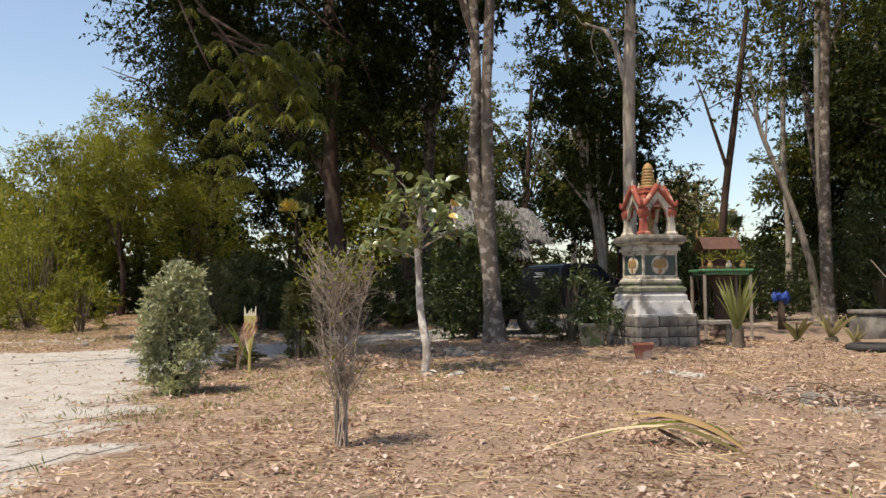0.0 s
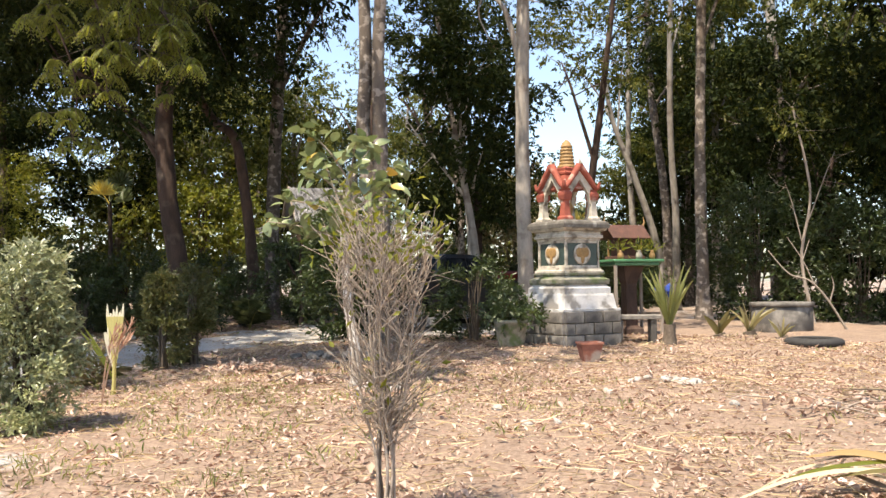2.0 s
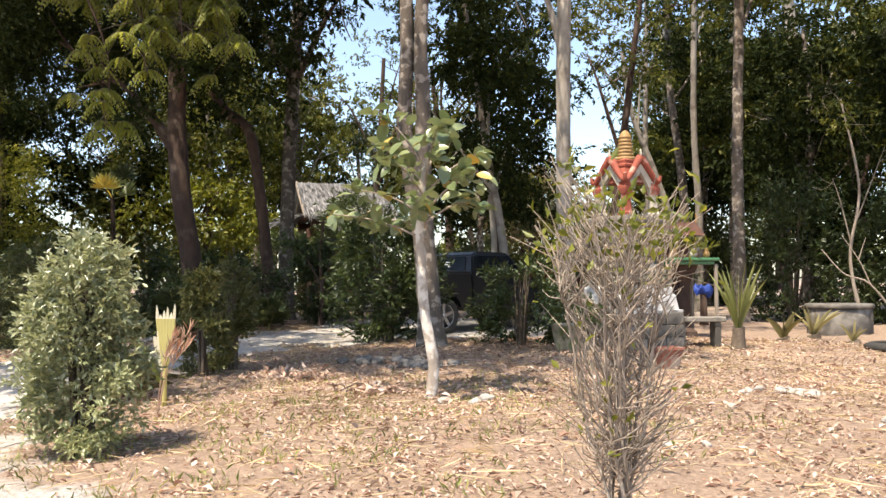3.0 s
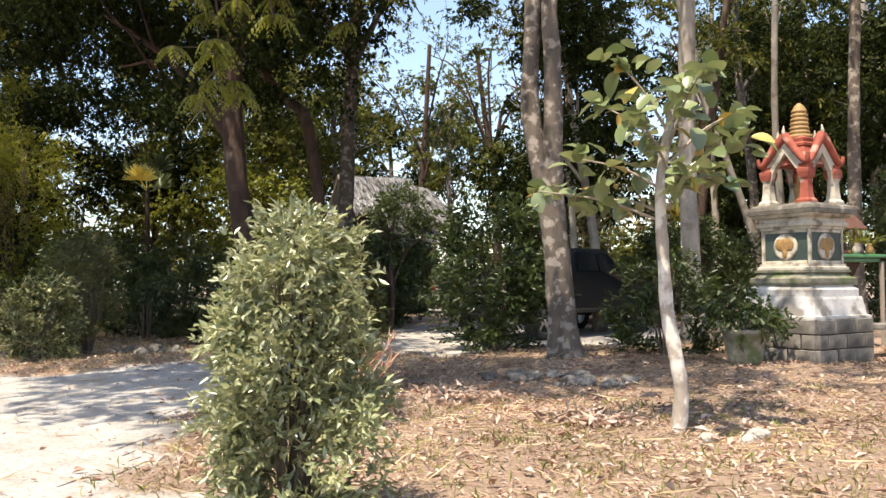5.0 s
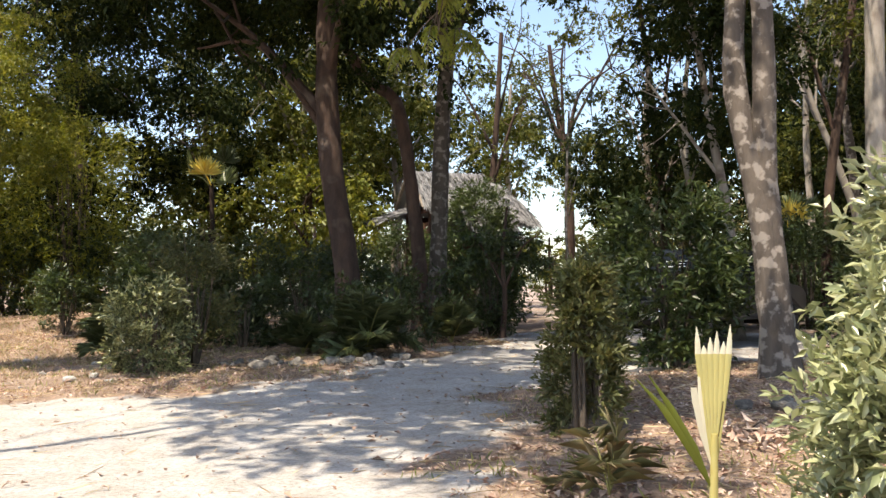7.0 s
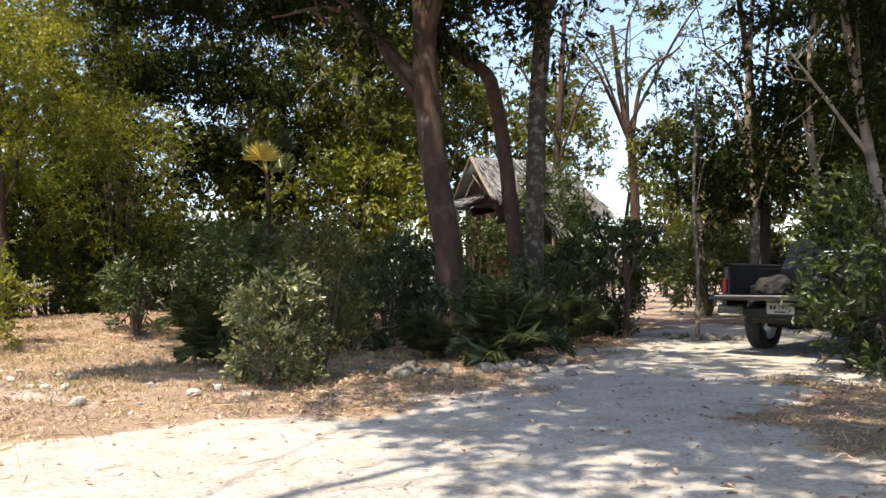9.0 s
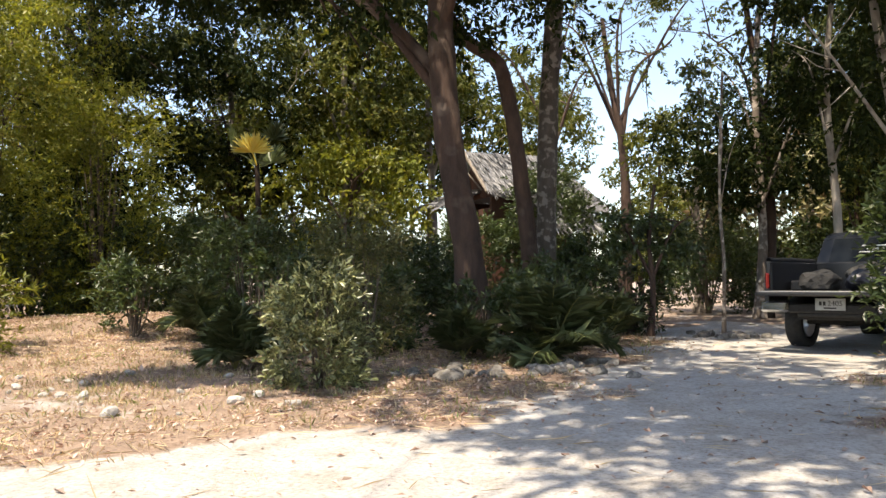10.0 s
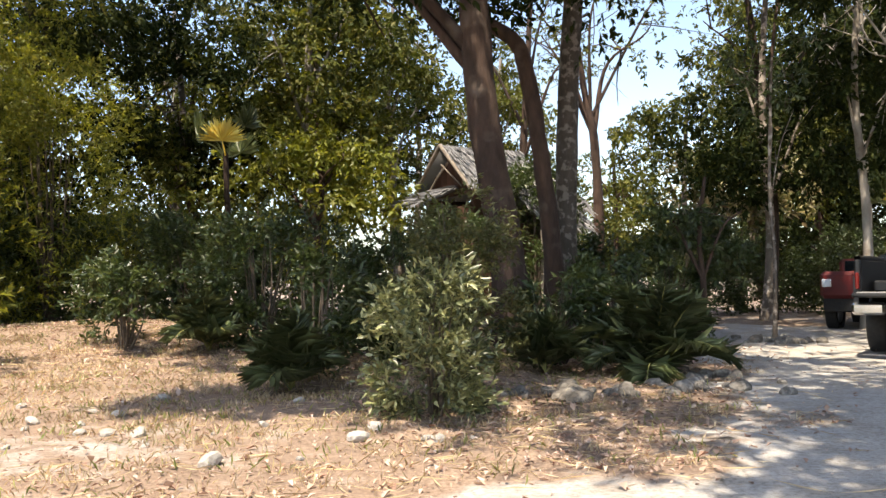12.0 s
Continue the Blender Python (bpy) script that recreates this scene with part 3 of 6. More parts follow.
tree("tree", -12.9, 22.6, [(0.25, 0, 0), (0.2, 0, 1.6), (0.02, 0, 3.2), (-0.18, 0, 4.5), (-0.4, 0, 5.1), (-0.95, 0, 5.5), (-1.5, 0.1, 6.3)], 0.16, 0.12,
     [(0.9, (-2.6, 0.6, 7.4), 0.07)], M_SHADEDCROWN, M_DARKBARK, crown_at(24, (-1.8, 0.8, 7.4), (2.6, 2.4, 1.8), 0.9), 300, 0.14, "crooked tree with a bent dark trunk")
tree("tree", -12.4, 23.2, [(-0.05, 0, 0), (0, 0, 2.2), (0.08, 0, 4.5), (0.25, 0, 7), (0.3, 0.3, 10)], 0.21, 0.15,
     [(0.7, (-1.8, -1.5, 8.6), 0.1), (0.7, (2.2, -0.6, 8.8), 0.1), (0.8, (0.8, 2.2, 10), 0.09)], M_SHADEDCROWN, M_BARK,
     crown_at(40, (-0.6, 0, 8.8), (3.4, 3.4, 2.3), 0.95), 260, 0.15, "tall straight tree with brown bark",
     # unseen clumps added to shade the truck and the hut front
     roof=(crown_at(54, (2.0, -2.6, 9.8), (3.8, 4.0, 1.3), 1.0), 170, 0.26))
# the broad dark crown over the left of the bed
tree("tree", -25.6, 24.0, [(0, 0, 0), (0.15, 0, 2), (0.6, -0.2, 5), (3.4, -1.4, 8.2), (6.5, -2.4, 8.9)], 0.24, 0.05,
     [(0.6, (2.5, -2.5, 8.6), 0.08), (0.8, (8.6, -3.6, 9.2), 0.06), (0.8, (7.6, -0.8, 9.4), 0.06)], M_SHADEDCROWN, M_DARKBARK,
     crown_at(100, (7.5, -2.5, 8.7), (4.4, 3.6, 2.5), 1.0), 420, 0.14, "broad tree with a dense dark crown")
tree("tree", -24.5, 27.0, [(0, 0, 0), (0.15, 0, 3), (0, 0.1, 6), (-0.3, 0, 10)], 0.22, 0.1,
     [(0.6, (-1.5, -1, 8), 0.08), (0.6, (1.6, -1.4, 8), 0.08)], M_SHADEDCROWN, M_DARKBARK,
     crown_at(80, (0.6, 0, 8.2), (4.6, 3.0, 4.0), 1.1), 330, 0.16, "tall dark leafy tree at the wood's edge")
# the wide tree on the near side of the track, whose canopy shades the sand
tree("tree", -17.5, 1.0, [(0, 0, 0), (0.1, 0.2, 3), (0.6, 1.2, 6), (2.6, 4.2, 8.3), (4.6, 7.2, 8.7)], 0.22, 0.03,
     [(0.9, (6.0, 11.0, 8.8), 0.012), (0.8, (5.4, 7.0, 8.8), 0.012), (0.85, (4.0, 12.5, 9.0), 0.012), (0.9, (7.5, 9.0, 9.0), 0.012)], M_SHADEDCROWN, M_DARKBARK,
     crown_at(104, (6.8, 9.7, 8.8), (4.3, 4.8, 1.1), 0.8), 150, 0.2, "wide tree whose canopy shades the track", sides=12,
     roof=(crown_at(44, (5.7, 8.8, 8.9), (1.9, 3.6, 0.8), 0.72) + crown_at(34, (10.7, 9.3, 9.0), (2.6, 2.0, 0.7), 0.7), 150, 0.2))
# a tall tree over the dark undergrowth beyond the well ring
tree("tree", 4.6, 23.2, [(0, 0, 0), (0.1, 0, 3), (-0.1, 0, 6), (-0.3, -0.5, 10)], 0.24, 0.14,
     [(0.7, (-2.6, -2.6, 10), 0.09), (0.7, (2.0, -2.4, 10.4), 0.09), (0.8, (-1.0, 2.0, 10.6), 0.08)], M_SHADEDCROWN, M_BARK,
     # crown kept above the view, added to darken the undergrowth below
     crown_at(84, (-1.2, -3.4, 10.0), (5.2, 4.8, 1.5), 1.0), 170, 0.28, "tall tree whose wide added canopy shades the wood")
# slender trees on the far side, with sky behind them
tree("tree", -10.6, 34.9, [(0, 0, 0), (0.1, 0, 2.5), (0, 0, 5.3), (-0.3, 0, 7), (-0.6, 0, 9.5)], 0.2, 0.07,
     [(0.52, (1.6, 0, 8.6), 0.09), (0.52, (-1.6, 0.3, 8.8), 0.08), (0.6, (2.6, 0.3, 10.5), 0.06), (0.6, (0.4, -0.5, 10.4), 0.06), (0.55, (-2.4, -0.4, 9.6), 0.05)], M_MIDLEAF, M_DARKBARK,
     crown_at(24, (0, 0, 9.6), (3.4, 2.6, 2.4), 0.7), 90, 0.13, "thin-crowned tree with a forked dark trunk")
tree("tree", -12.9, 33.0, [(0, 0, 0), (-0.1, 0, 3), (0.1, 0, 6), (0.3, 0, 9.5)], 0.17, 0.07,
     [(0.5, (1.4, 0, 7.4), 0.06), (0.6, (-1.5, 0, 8.2), 0.06), (0.7, (1.0, 0.2, 9.6), 0.05)], M_MIDLEAF, M_DARKBARK,
     crown_at(24, (0.0, 0, 7.6), (2.2, 2.0, 3.2), 0.6), 100, 0.13, "thin-crowned tree with a straight dark trunk")
tree("tree", -7.6, 27.5, [(0, 0, 0), (0.15, 0, 2.4), (-0.05, 0, 5), (-0.5, 0, 9)], 0.15, 0.06,
     [(0.4, (1.0, 0, 6.2), 0.06), (0.45, (-1.3, 0, 6.8), 0.06), (0.6, (0.8, 0.3, 8.8), 0.05)], M_MIDLEAF, M_DARKBARK,
     crown_at(28, (-1.2, 0, 7.6), (2.2, 2.0, 2.4), 0.65), 120, 0.13, "slender dark tree with sparse leaves")
tree("tree", -4.0, 25.5, [(0, 0, 0), (0.1, 0, 3), (0.5, 0, 6), (0.9, 0, 9)], 0.13, 0.07,
     [(0.5, (-0.6, 0, 7.2), 0.06), (0.6, (1.8, 0, 8.4), 0.05)], M_MIDLEAF, M_DARKBARK,
     crown_at(30, (0.3, 0, 8.2), (2.3, 2.2, 2.4), 0.7), 150, 0.13, "slender dark tree with small glossy leaves")
tree("tree", -1.06, 22.7, [(0, 0, 0), (-0.02, 0, 3), (0.05, 0, 6), (0.2, 0, 10)], 0.15, 0.1,
     [(0.75, (1.4, 0.4, 9), 0.05), (0.8, (-1.4, 0.6, 9.6), 0.05)], M_MIDLEAF, M_BARK,
     crown_at(48, (0.6, -0.5, 9.6), (4.0, 3.6, 2.4), 0.95), 230, 0.15, "tall straight tree with greyish bark")
tree("tree", -2.2, 30.5, [(0.45, 0, 0), (0.2, 0, 2), (-0.5, 0, 4.4), (-1.2, 0, 6.4), (-1.5, 0, 8.5)], 0.14, 0.06,
     [(0.55, (-2.4, 0, 8.4), 0.05), (0.7, (-0.6, 0, 8.8), 0.04)], M_MIDLEAF, M_PALEBARK, crown_at(9, (-1.5, 0, 8.8), (1.8, 1.6, 1.2), 0.6), 60, 0.11, "pale thin leaning tree with few leaves")
tree("tree", -1.6, 33.0, [(0, 0, 0), (-0.1, 0, 4), (-0.5, 0, 8), (-0.6, 0, 12)], 0.17, 0.1, [(0.6, (1.2, 0, 9), 0.06)], M_SHADEDCROWN, M_BARK,
     crown_at(36, (0, 0, 9.4), (3, 3, 3.4), 0.9), 220, 0.15, "tall straight tree with greyish bark")
tree("tree", 3.0, 36.0, [(0, 0, 0), (-0.1, 0, 4), (-0.3, 0, 7.5), (-0.6, 0, 12)], 0.3, 0.2, [(0.6, (1.6, 0, 10), 0.1), (0.55, (-1.8, 0, 9.5), 0.1)], M_SHADEDCROWN, M_PALEBARK,
     crown_at(44, (0, 0, 9.0), (4, 3, 4), 1.0), 260, 0.15, "thick pale-barked tree in the wood")

tree("tree", -10.6, 20.9, [(0, 0, 0), (0.05, 0, 0.8), (0, 0, 1.6), (0.1, 0, 2.5)], 0.06, 0.025, [(0.4, (0.7, 0.2, 2.0), 0.03), (0.4, (-0.7, 0, 2.2), 0.03)], M_SHADELEAF, M_DARKBARK,
     crown_at(16, (0, 0, 1.7), (1.0, 0.9, 0.6), 0.42), 150, 0.11, "small dark bushy tree beside the track")
tree("tree", -6.3, 21.6, [(0, 0, 0), (-0.1, 0, 2), (-0.5, -0.1, 4.5), (-0.9, -0.2, 7.5)], 0.12, 0.05, [(0.5, (-1.8, -0.4, 5.2), 0.04), (0.6, (0.4, -0.3, 6.2), 0.04)], M_SHADEDCROWN, M_PALEBARK,
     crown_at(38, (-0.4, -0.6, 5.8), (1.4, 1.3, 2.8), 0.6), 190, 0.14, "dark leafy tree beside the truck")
tree("tree", -7.9, 26.6, [(0, 0, 0), (0.1, 0, 2), (0, 0, 5), (0.2, 0, 8)], 0.12, 0.05, [(0.4, (1.0, 0, 5), 0.04), (0.5, (-1.0, 0.2, 6), 0.04)], M_SHADEDCROWN, M_BARK,
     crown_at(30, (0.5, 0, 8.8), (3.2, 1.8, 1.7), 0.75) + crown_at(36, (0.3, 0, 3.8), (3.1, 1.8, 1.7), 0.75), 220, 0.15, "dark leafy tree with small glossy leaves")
tree("tree", -7.0, 23.8, [(0, 0, 0), (0.05, 0, 2), (-0.1, 0, 4.5), (0.1, 0, 7)], 0.1, 0.04, [(0.5, (0.7, 0, 5), 0.03), (0.5, (-0.7, 0.2, 5.4), 0.03)], M_SHADEDCROWN, M_PALEBARK,
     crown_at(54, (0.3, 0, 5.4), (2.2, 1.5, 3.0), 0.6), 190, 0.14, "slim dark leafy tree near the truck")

tree("tree", -23.0, 20.9, [(0, 0, 0), (0.1, 0, 1.5), (-0.1, 0, 3.2), (0.1, 0, 6)], 0.12, 0.04,
     [(0.4, (1.4, -0.8, 4.2), 0.05), (0.4, (-1.4, -0.5, 4.4), 0.05), (0.5, (0.6, -1.4, 5.4), 0.04), (0.5, (0.8, 1.2, 5.2), 0.04)], M_LIMELEAF, M_DARKBARK,
     crown_at(110, (0.1, 0, 5.2), (3.0, 2.4, 2.6), 0.6), 420, 0.085, "feathery yellow-green tree over dark shade", droop=0.25)
for x, y, h in ((-1.5, 29.4, 12), (-2.9, 33.6, 12)):
    tree("tree", x, y, [(0, 0, 0), (0.05, 0, 3), (-0.05, 0, 6), (0.1, 0, h)], 0.13, 0.08, [(0.8, (1.0, 0.3, h), 0.04)], M_SHADEDCROWN, M_PALEBARK,
         crown_at(14, (0, 0, h), (1.8, 1.8, 1.2), 0.7), 150, 0.15, "slender straight tree with a pale trunk")

tree("tree", -8.8, 30.4, [(0, 0, 0), (0.1, 0, 1.5), (0, 0, 3), (0.1, 0, 5.2)], 0.12, 0.05, [(0.5, (0.9, 0, 4.4), 0.04), (0.5, (-0.9, 0.2, 4.6), 0.04)], M_MIDLEAF, M_BARK,
     crown_at(34, (0.2, 0, 4.4), (2.1, 1.6, 1.7), 0.6), 220, 0.14, "sunlit green tree beyond the track")

tree("tree", -2.8, 37.4, [(0, 0, 0), (0.1, 0, 1.5), (0, 0, 3), (0.1, 0, 5)], 0.16, 0.06, [(0.5, (0.8, 0, 4.6), 0.05), (0.5, (-0.8, 0.2, 4.8), 0.05)], M_MIDLEAF, M_DARKBARK,
     crown_at(50, (0.1, 0, 5.2), (1.8, 1.6, 2.1), 0.6), 300, 0.13, "dense round dark green tree across the clearing")

# ---- the wood around ----
def wood_tree(name, height, leaf, bark, low, spread, n, per, label, size=0.19):
    return tree(name, -30, -60, [(0, 0, 0), (0.1, 0.05, height * 0.3), (-0.1, 0, height * 0.6), (0.1, 0, height * 0.9)], 0.17, 0.06,
                [(0.45, (1.4, 0.6, height * 0.66), 0.06), (0.5, (-1.4, 0.5, height * 0.7), 0.06), (0.6, (0.2, -1.5, height * 0.8), 0.05)], leaf, bark,
                crown_at(n, (0, 0, height * (1 + low) / 2), (spread, spread, height * (1 - low) / 2), 0.85), per, size, label, group="trees of the wood")


kinds = [wood_tree("tree", 9.0, M_SHADEDCROWN, M_BARK, 0.3, 2.7, 52, 190, "dark leafy tree in the dense wood"),
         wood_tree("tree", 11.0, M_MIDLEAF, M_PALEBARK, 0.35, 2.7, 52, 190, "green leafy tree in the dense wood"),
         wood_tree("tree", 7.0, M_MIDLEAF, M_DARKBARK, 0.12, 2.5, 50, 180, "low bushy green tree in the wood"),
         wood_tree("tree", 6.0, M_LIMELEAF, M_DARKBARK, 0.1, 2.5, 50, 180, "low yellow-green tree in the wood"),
         wood_tree("tree", 5.0, M_SHADEDCROWN, M_DARKBARK, 0.02, 2.3, 50, 180, "dark undergrowth tree in the wood")]
kinds.append(wood_tree("tree", 9.0, M_SHADEDCROWN, M_DARKBARK, 0.08, 3.0, 30, 70, "distant leafy tree at the wood's edge", 0.42))
kinds.append(wood_tree("tree", 8.0, M_MIDLEAF, M_DARKBARK, 0.04, 2.8, 30, 70, "distant green tree at the wood's edge", 0.42))
WOOD = [  # x, y, kind
    (-22.0, 30.5, 2), (-18.8, 31.0, 1), (-18.4, 30.2, 3), (-22.5, 31, 0), (-19, 33, 1), (-17.2, 36, 1), (-24.5, 26.0, 4), (-27, 29, 2), (-30, 24, 2),
    (-26, 22.5, 3), (-30, 33, 1), (-25, 37, 1), (-20.5, 39, 0), (-34, 22, 3), (-38, 27, 2), (-42, 20, 2), (-36, 34, 1), (-17.0, 43, 0), (-22, 44, 1),
    
    (-13.6, 41, 1), (-0.8, 35.0, 0), (-2.4, 39, 4), (-8.8, 44, 2), (2.4, 25.8, 4), (4.4, 23.6, 0), (1.6, 28.6, 0), (3.4, 30.5, 1), (6.0, 27, 2), (5.6, 31.5, 1), (8.2, 23.2, 4), (8.6, 28, 1), (7.6, 34, 0), (11, 25, 0), (12, 31, 1),
    (0.2, 34.5, 1), (2.0, 39, 0), (5.2, 40, 1), (10.5, 38, 1), (15, 38, 0), (17, 28, 1), (19, 34, 0), (22, 26, 1), (6.8, 20.8, 0), (11.5, 19.5, 4)]
for i, (x, y, k) in enumerate(WOOD):
    if kinds[k].location.y < -50:
        ob = kinds[k]
        ob.matrix_world = spot(x, y, i * 77)
    else:
        ob = copy_thing(kinds[k], spot(x, y, i * 77))
        ob.scale = [0.9 + 0.25 * ((i * 37) % 10) / 10] * 3

for i, (x, y) in enumerate(((-0.5, 43), (1.5, 45.5), (3.5, 44), (-0.8, 52), (2.2, 52), (6, 47))):
    ob = copy_thing(kinds[i % 2], spot(x, y, i * 61))
    ob.scale = (1.3, 1.3, 1.45)

# the far edge of the clearing, beyond the open ground
for ob in kinds[5:]:
    ob.matrix_world = pose(-30 - 12 * kinds.index(ob), 62, 0)
for i, (x, y) in enumerate(((-5, 50), (-2, 47), (1, 53), (-9, 57), (-13, 51), (-17, 53), (-7, 62), (-3, 66))):
    ob = copy_thing(kinds[6 - i % 2], pose(x, y, 0.2, 0, 0, i * 70))
    ob.scale = (0.85, 0.85, 0.5 + 0.05 * (i % 4))
    ob["group"] = "far trees"
for i in range(52):
    a = radians(-75 + i * 150 / 51)
    d = 78 + 22 * ((i * 7919) % 13) / 13
    ob = copy_thing(kinds[(5, 6)[i % 2]], pose(math.sin(a) * d - 6, math.cos(a) * d, 0, 0, 0, i * 51))
    k = 0.75 + 0.5 * ((i * 31) % 10) / 10
    if -14 < math.degrees(a) < 8:
        k *= 0.55
    ob.scale = (k * 1.6, k * 1.6, k)
    ob["group"] = "far trees"

# ---- bushes ----
COL = [(0, 0.75), (0.12, 1.0), (0.4, 0.95), (0.65, 0.75), (0.85, 0.5), (1, 0.15)]
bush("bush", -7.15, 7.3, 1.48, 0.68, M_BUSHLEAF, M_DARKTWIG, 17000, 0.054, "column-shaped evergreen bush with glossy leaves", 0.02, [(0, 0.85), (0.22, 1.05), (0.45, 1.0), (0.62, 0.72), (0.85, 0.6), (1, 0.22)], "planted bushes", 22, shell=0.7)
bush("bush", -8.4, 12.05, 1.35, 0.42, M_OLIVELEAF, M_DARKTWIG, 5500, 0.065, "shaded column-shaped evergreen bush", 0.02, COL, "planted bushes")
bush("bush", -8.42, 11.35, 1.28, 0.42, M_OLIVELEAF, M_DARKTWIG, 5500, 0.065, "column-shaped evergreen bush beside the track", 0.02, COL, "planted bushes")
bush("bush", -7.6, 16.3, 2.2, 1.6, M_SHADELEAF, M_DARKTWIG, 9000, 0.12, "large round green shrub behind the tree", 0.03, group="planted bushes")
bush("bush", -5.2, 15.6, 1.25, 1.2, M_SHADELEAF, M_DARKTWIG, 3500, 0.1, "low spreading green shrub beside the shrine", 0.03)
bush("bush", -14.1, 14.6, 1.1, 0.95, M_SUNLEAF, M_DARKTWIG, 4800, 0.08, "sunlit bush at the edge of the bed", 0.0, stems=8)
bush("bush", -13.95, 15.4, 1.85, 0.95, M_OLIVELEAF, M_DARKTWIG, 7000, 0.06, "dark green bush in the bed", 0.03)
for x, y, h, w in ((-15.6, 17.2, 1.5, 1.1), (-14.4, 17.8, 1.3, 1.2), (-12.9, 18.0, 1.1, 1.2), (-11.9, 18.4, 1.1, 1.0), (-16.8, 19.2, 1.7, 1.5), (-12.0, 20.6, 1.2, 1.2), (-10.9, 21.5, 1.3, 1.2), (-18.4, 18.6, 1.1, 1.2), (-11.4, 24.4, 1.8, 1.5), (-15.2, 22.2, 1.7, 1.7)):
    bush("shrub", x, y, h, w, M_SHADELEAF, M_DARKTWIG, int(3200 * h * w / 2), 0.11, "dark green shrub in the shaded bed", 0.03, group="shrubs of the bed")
for x, y, h, w in ((-22.4, 24.2, 5.2, 3.8), (-25.5, 20.0, 6.2, 4.0), (-23.3, 17.6, 3.2, 2.6), (-29, 19.5, 5.2, 4.2), (-19.8, 16.6, 1.5, 1.6), (-34, 20, 4.6, 4.4)):
    bush("shrub", x, y, h, w, M_LIMELEAF, M_DARKTWIG, int(950 * h * w), 0.13, "tall feathery yellow-green shrub", 0.03, group="shrubs beyond the track", aspect=0.25)
# dark fill: those behind the feathery tree stand in for deep shade
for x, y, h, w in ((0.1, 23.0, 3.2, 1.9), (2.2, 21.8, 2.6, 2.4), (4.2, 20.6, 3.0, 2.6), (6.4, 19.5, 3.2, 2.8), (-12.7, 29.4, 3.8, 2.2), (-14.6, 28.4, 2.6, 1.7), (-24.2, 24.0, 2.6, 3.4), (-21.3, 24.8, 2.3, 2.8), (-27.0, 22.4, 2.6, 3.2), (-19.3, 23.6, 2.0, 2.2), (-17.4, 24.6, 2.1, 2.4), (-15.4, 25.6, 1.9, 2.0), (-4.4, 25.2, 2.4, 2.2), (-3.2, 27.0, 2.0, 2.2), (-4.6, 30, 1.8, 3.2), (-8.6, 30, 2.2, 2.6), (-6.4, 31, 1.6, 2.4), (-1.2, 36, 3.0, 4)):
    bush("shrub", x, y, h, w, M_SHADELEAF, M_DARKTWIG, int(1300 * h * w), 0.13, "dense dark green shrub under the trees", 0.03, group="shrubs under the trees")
bush("bush", -6.9, 32.6, 4.7, 3.8, M_PALELEAF, M_DARKTWIG, 3000, 0.3, "tall shrub with pale yellowing leaves", 0.45)
palm("palm", -12.0, 16.9, 16, 1.25, "young palm with drooping green fronds in the bed")

# ---- the spirit shrine ----
shrine = empty("spirit_shrine", pose(-3.55, 14.95, 0.2, 0, 0, 44.5) @ Matrix.Diagonal((1.03, 1.03, 0.95, 1)), "tall painted concrete spirit shrine on a stepped white base", "shrine")
base = part("base", box_bm(((0, 0, 0.27), (1.0, 1.0, 0.58))), M_MOSS, shrine, "grey concrete block base")
# courses of concrete blocks round the base
block = box_bm(((0, 0, 0), (0.335, 0.07, 0.176)), bevel=0.008)
half = box_bm(((0, 0, 0), (0.16, 0.07, 0.176)), bevel=0.008)
blocks = []
for src in (block, half):
    me = bpy.data.meshes.new("block")
    src.to_mesh(me)
    src.free()
    me.materials.append(M_CONCRETE)
    blocks.append(me)
for side in range(4):
    turn = pose(0, 0, 0, 0, 0, 90 * side)
    for course in range(3):
        for x, kind in ((-0.355, 0), (0, 0), (0.355, 0)) if course % 2 == 0 else ((-0.44, 1), (-0.18, 0), (0.175, 0), (0.44, 1)):
            ob = new("block", blocks[kind])
            ob.parent = base
            ob.matrix_basis = turn @ pose(x, -0.53 - 0.006 * rng.uniform(), 0.1 + course * 0.186, 0, 0, rng.uniform(-0.8, 0.8))
part("lower_step", lathe_bm([(0.54, 0.565), (0.54, 0.6), (0.5, 0.605), (0.47, 0.81), (0.46, 0.84)], square=True), M_WHITEWASH, shrine, "stained white sloping step")
part("upper_step", lathe_bm([(0.44, 0.842), (0.44, 0.93), (0.40, 0.97), (0.40, 0.985)], square=True), M_WHITEWASH, shrine, "stained white upper step")
part("plinth_moulding", lathe_bm([(0.42, 0.987), (0.43, 1.02), (0.43, 1.07), (0.38, 1.10), (0.355, 1.14), (0.385, 1.15), (0.385, 1.18)], square=True), M_MOSS, shrine, "mossy plinth moulding")
part("lower_moulding", lathe_bm([(0.37, 1.182), (0.37, 1.215), (0.345, 1.225), (0.345, 1.26)], square=True), M_CREAM, shrine)
part("pedestal", box_bm(((0, 0, 1.48), (0.62, 0.62, 0.44)), bevel=0.004), M_PANEL, shrine, "dark green painted pedestal")
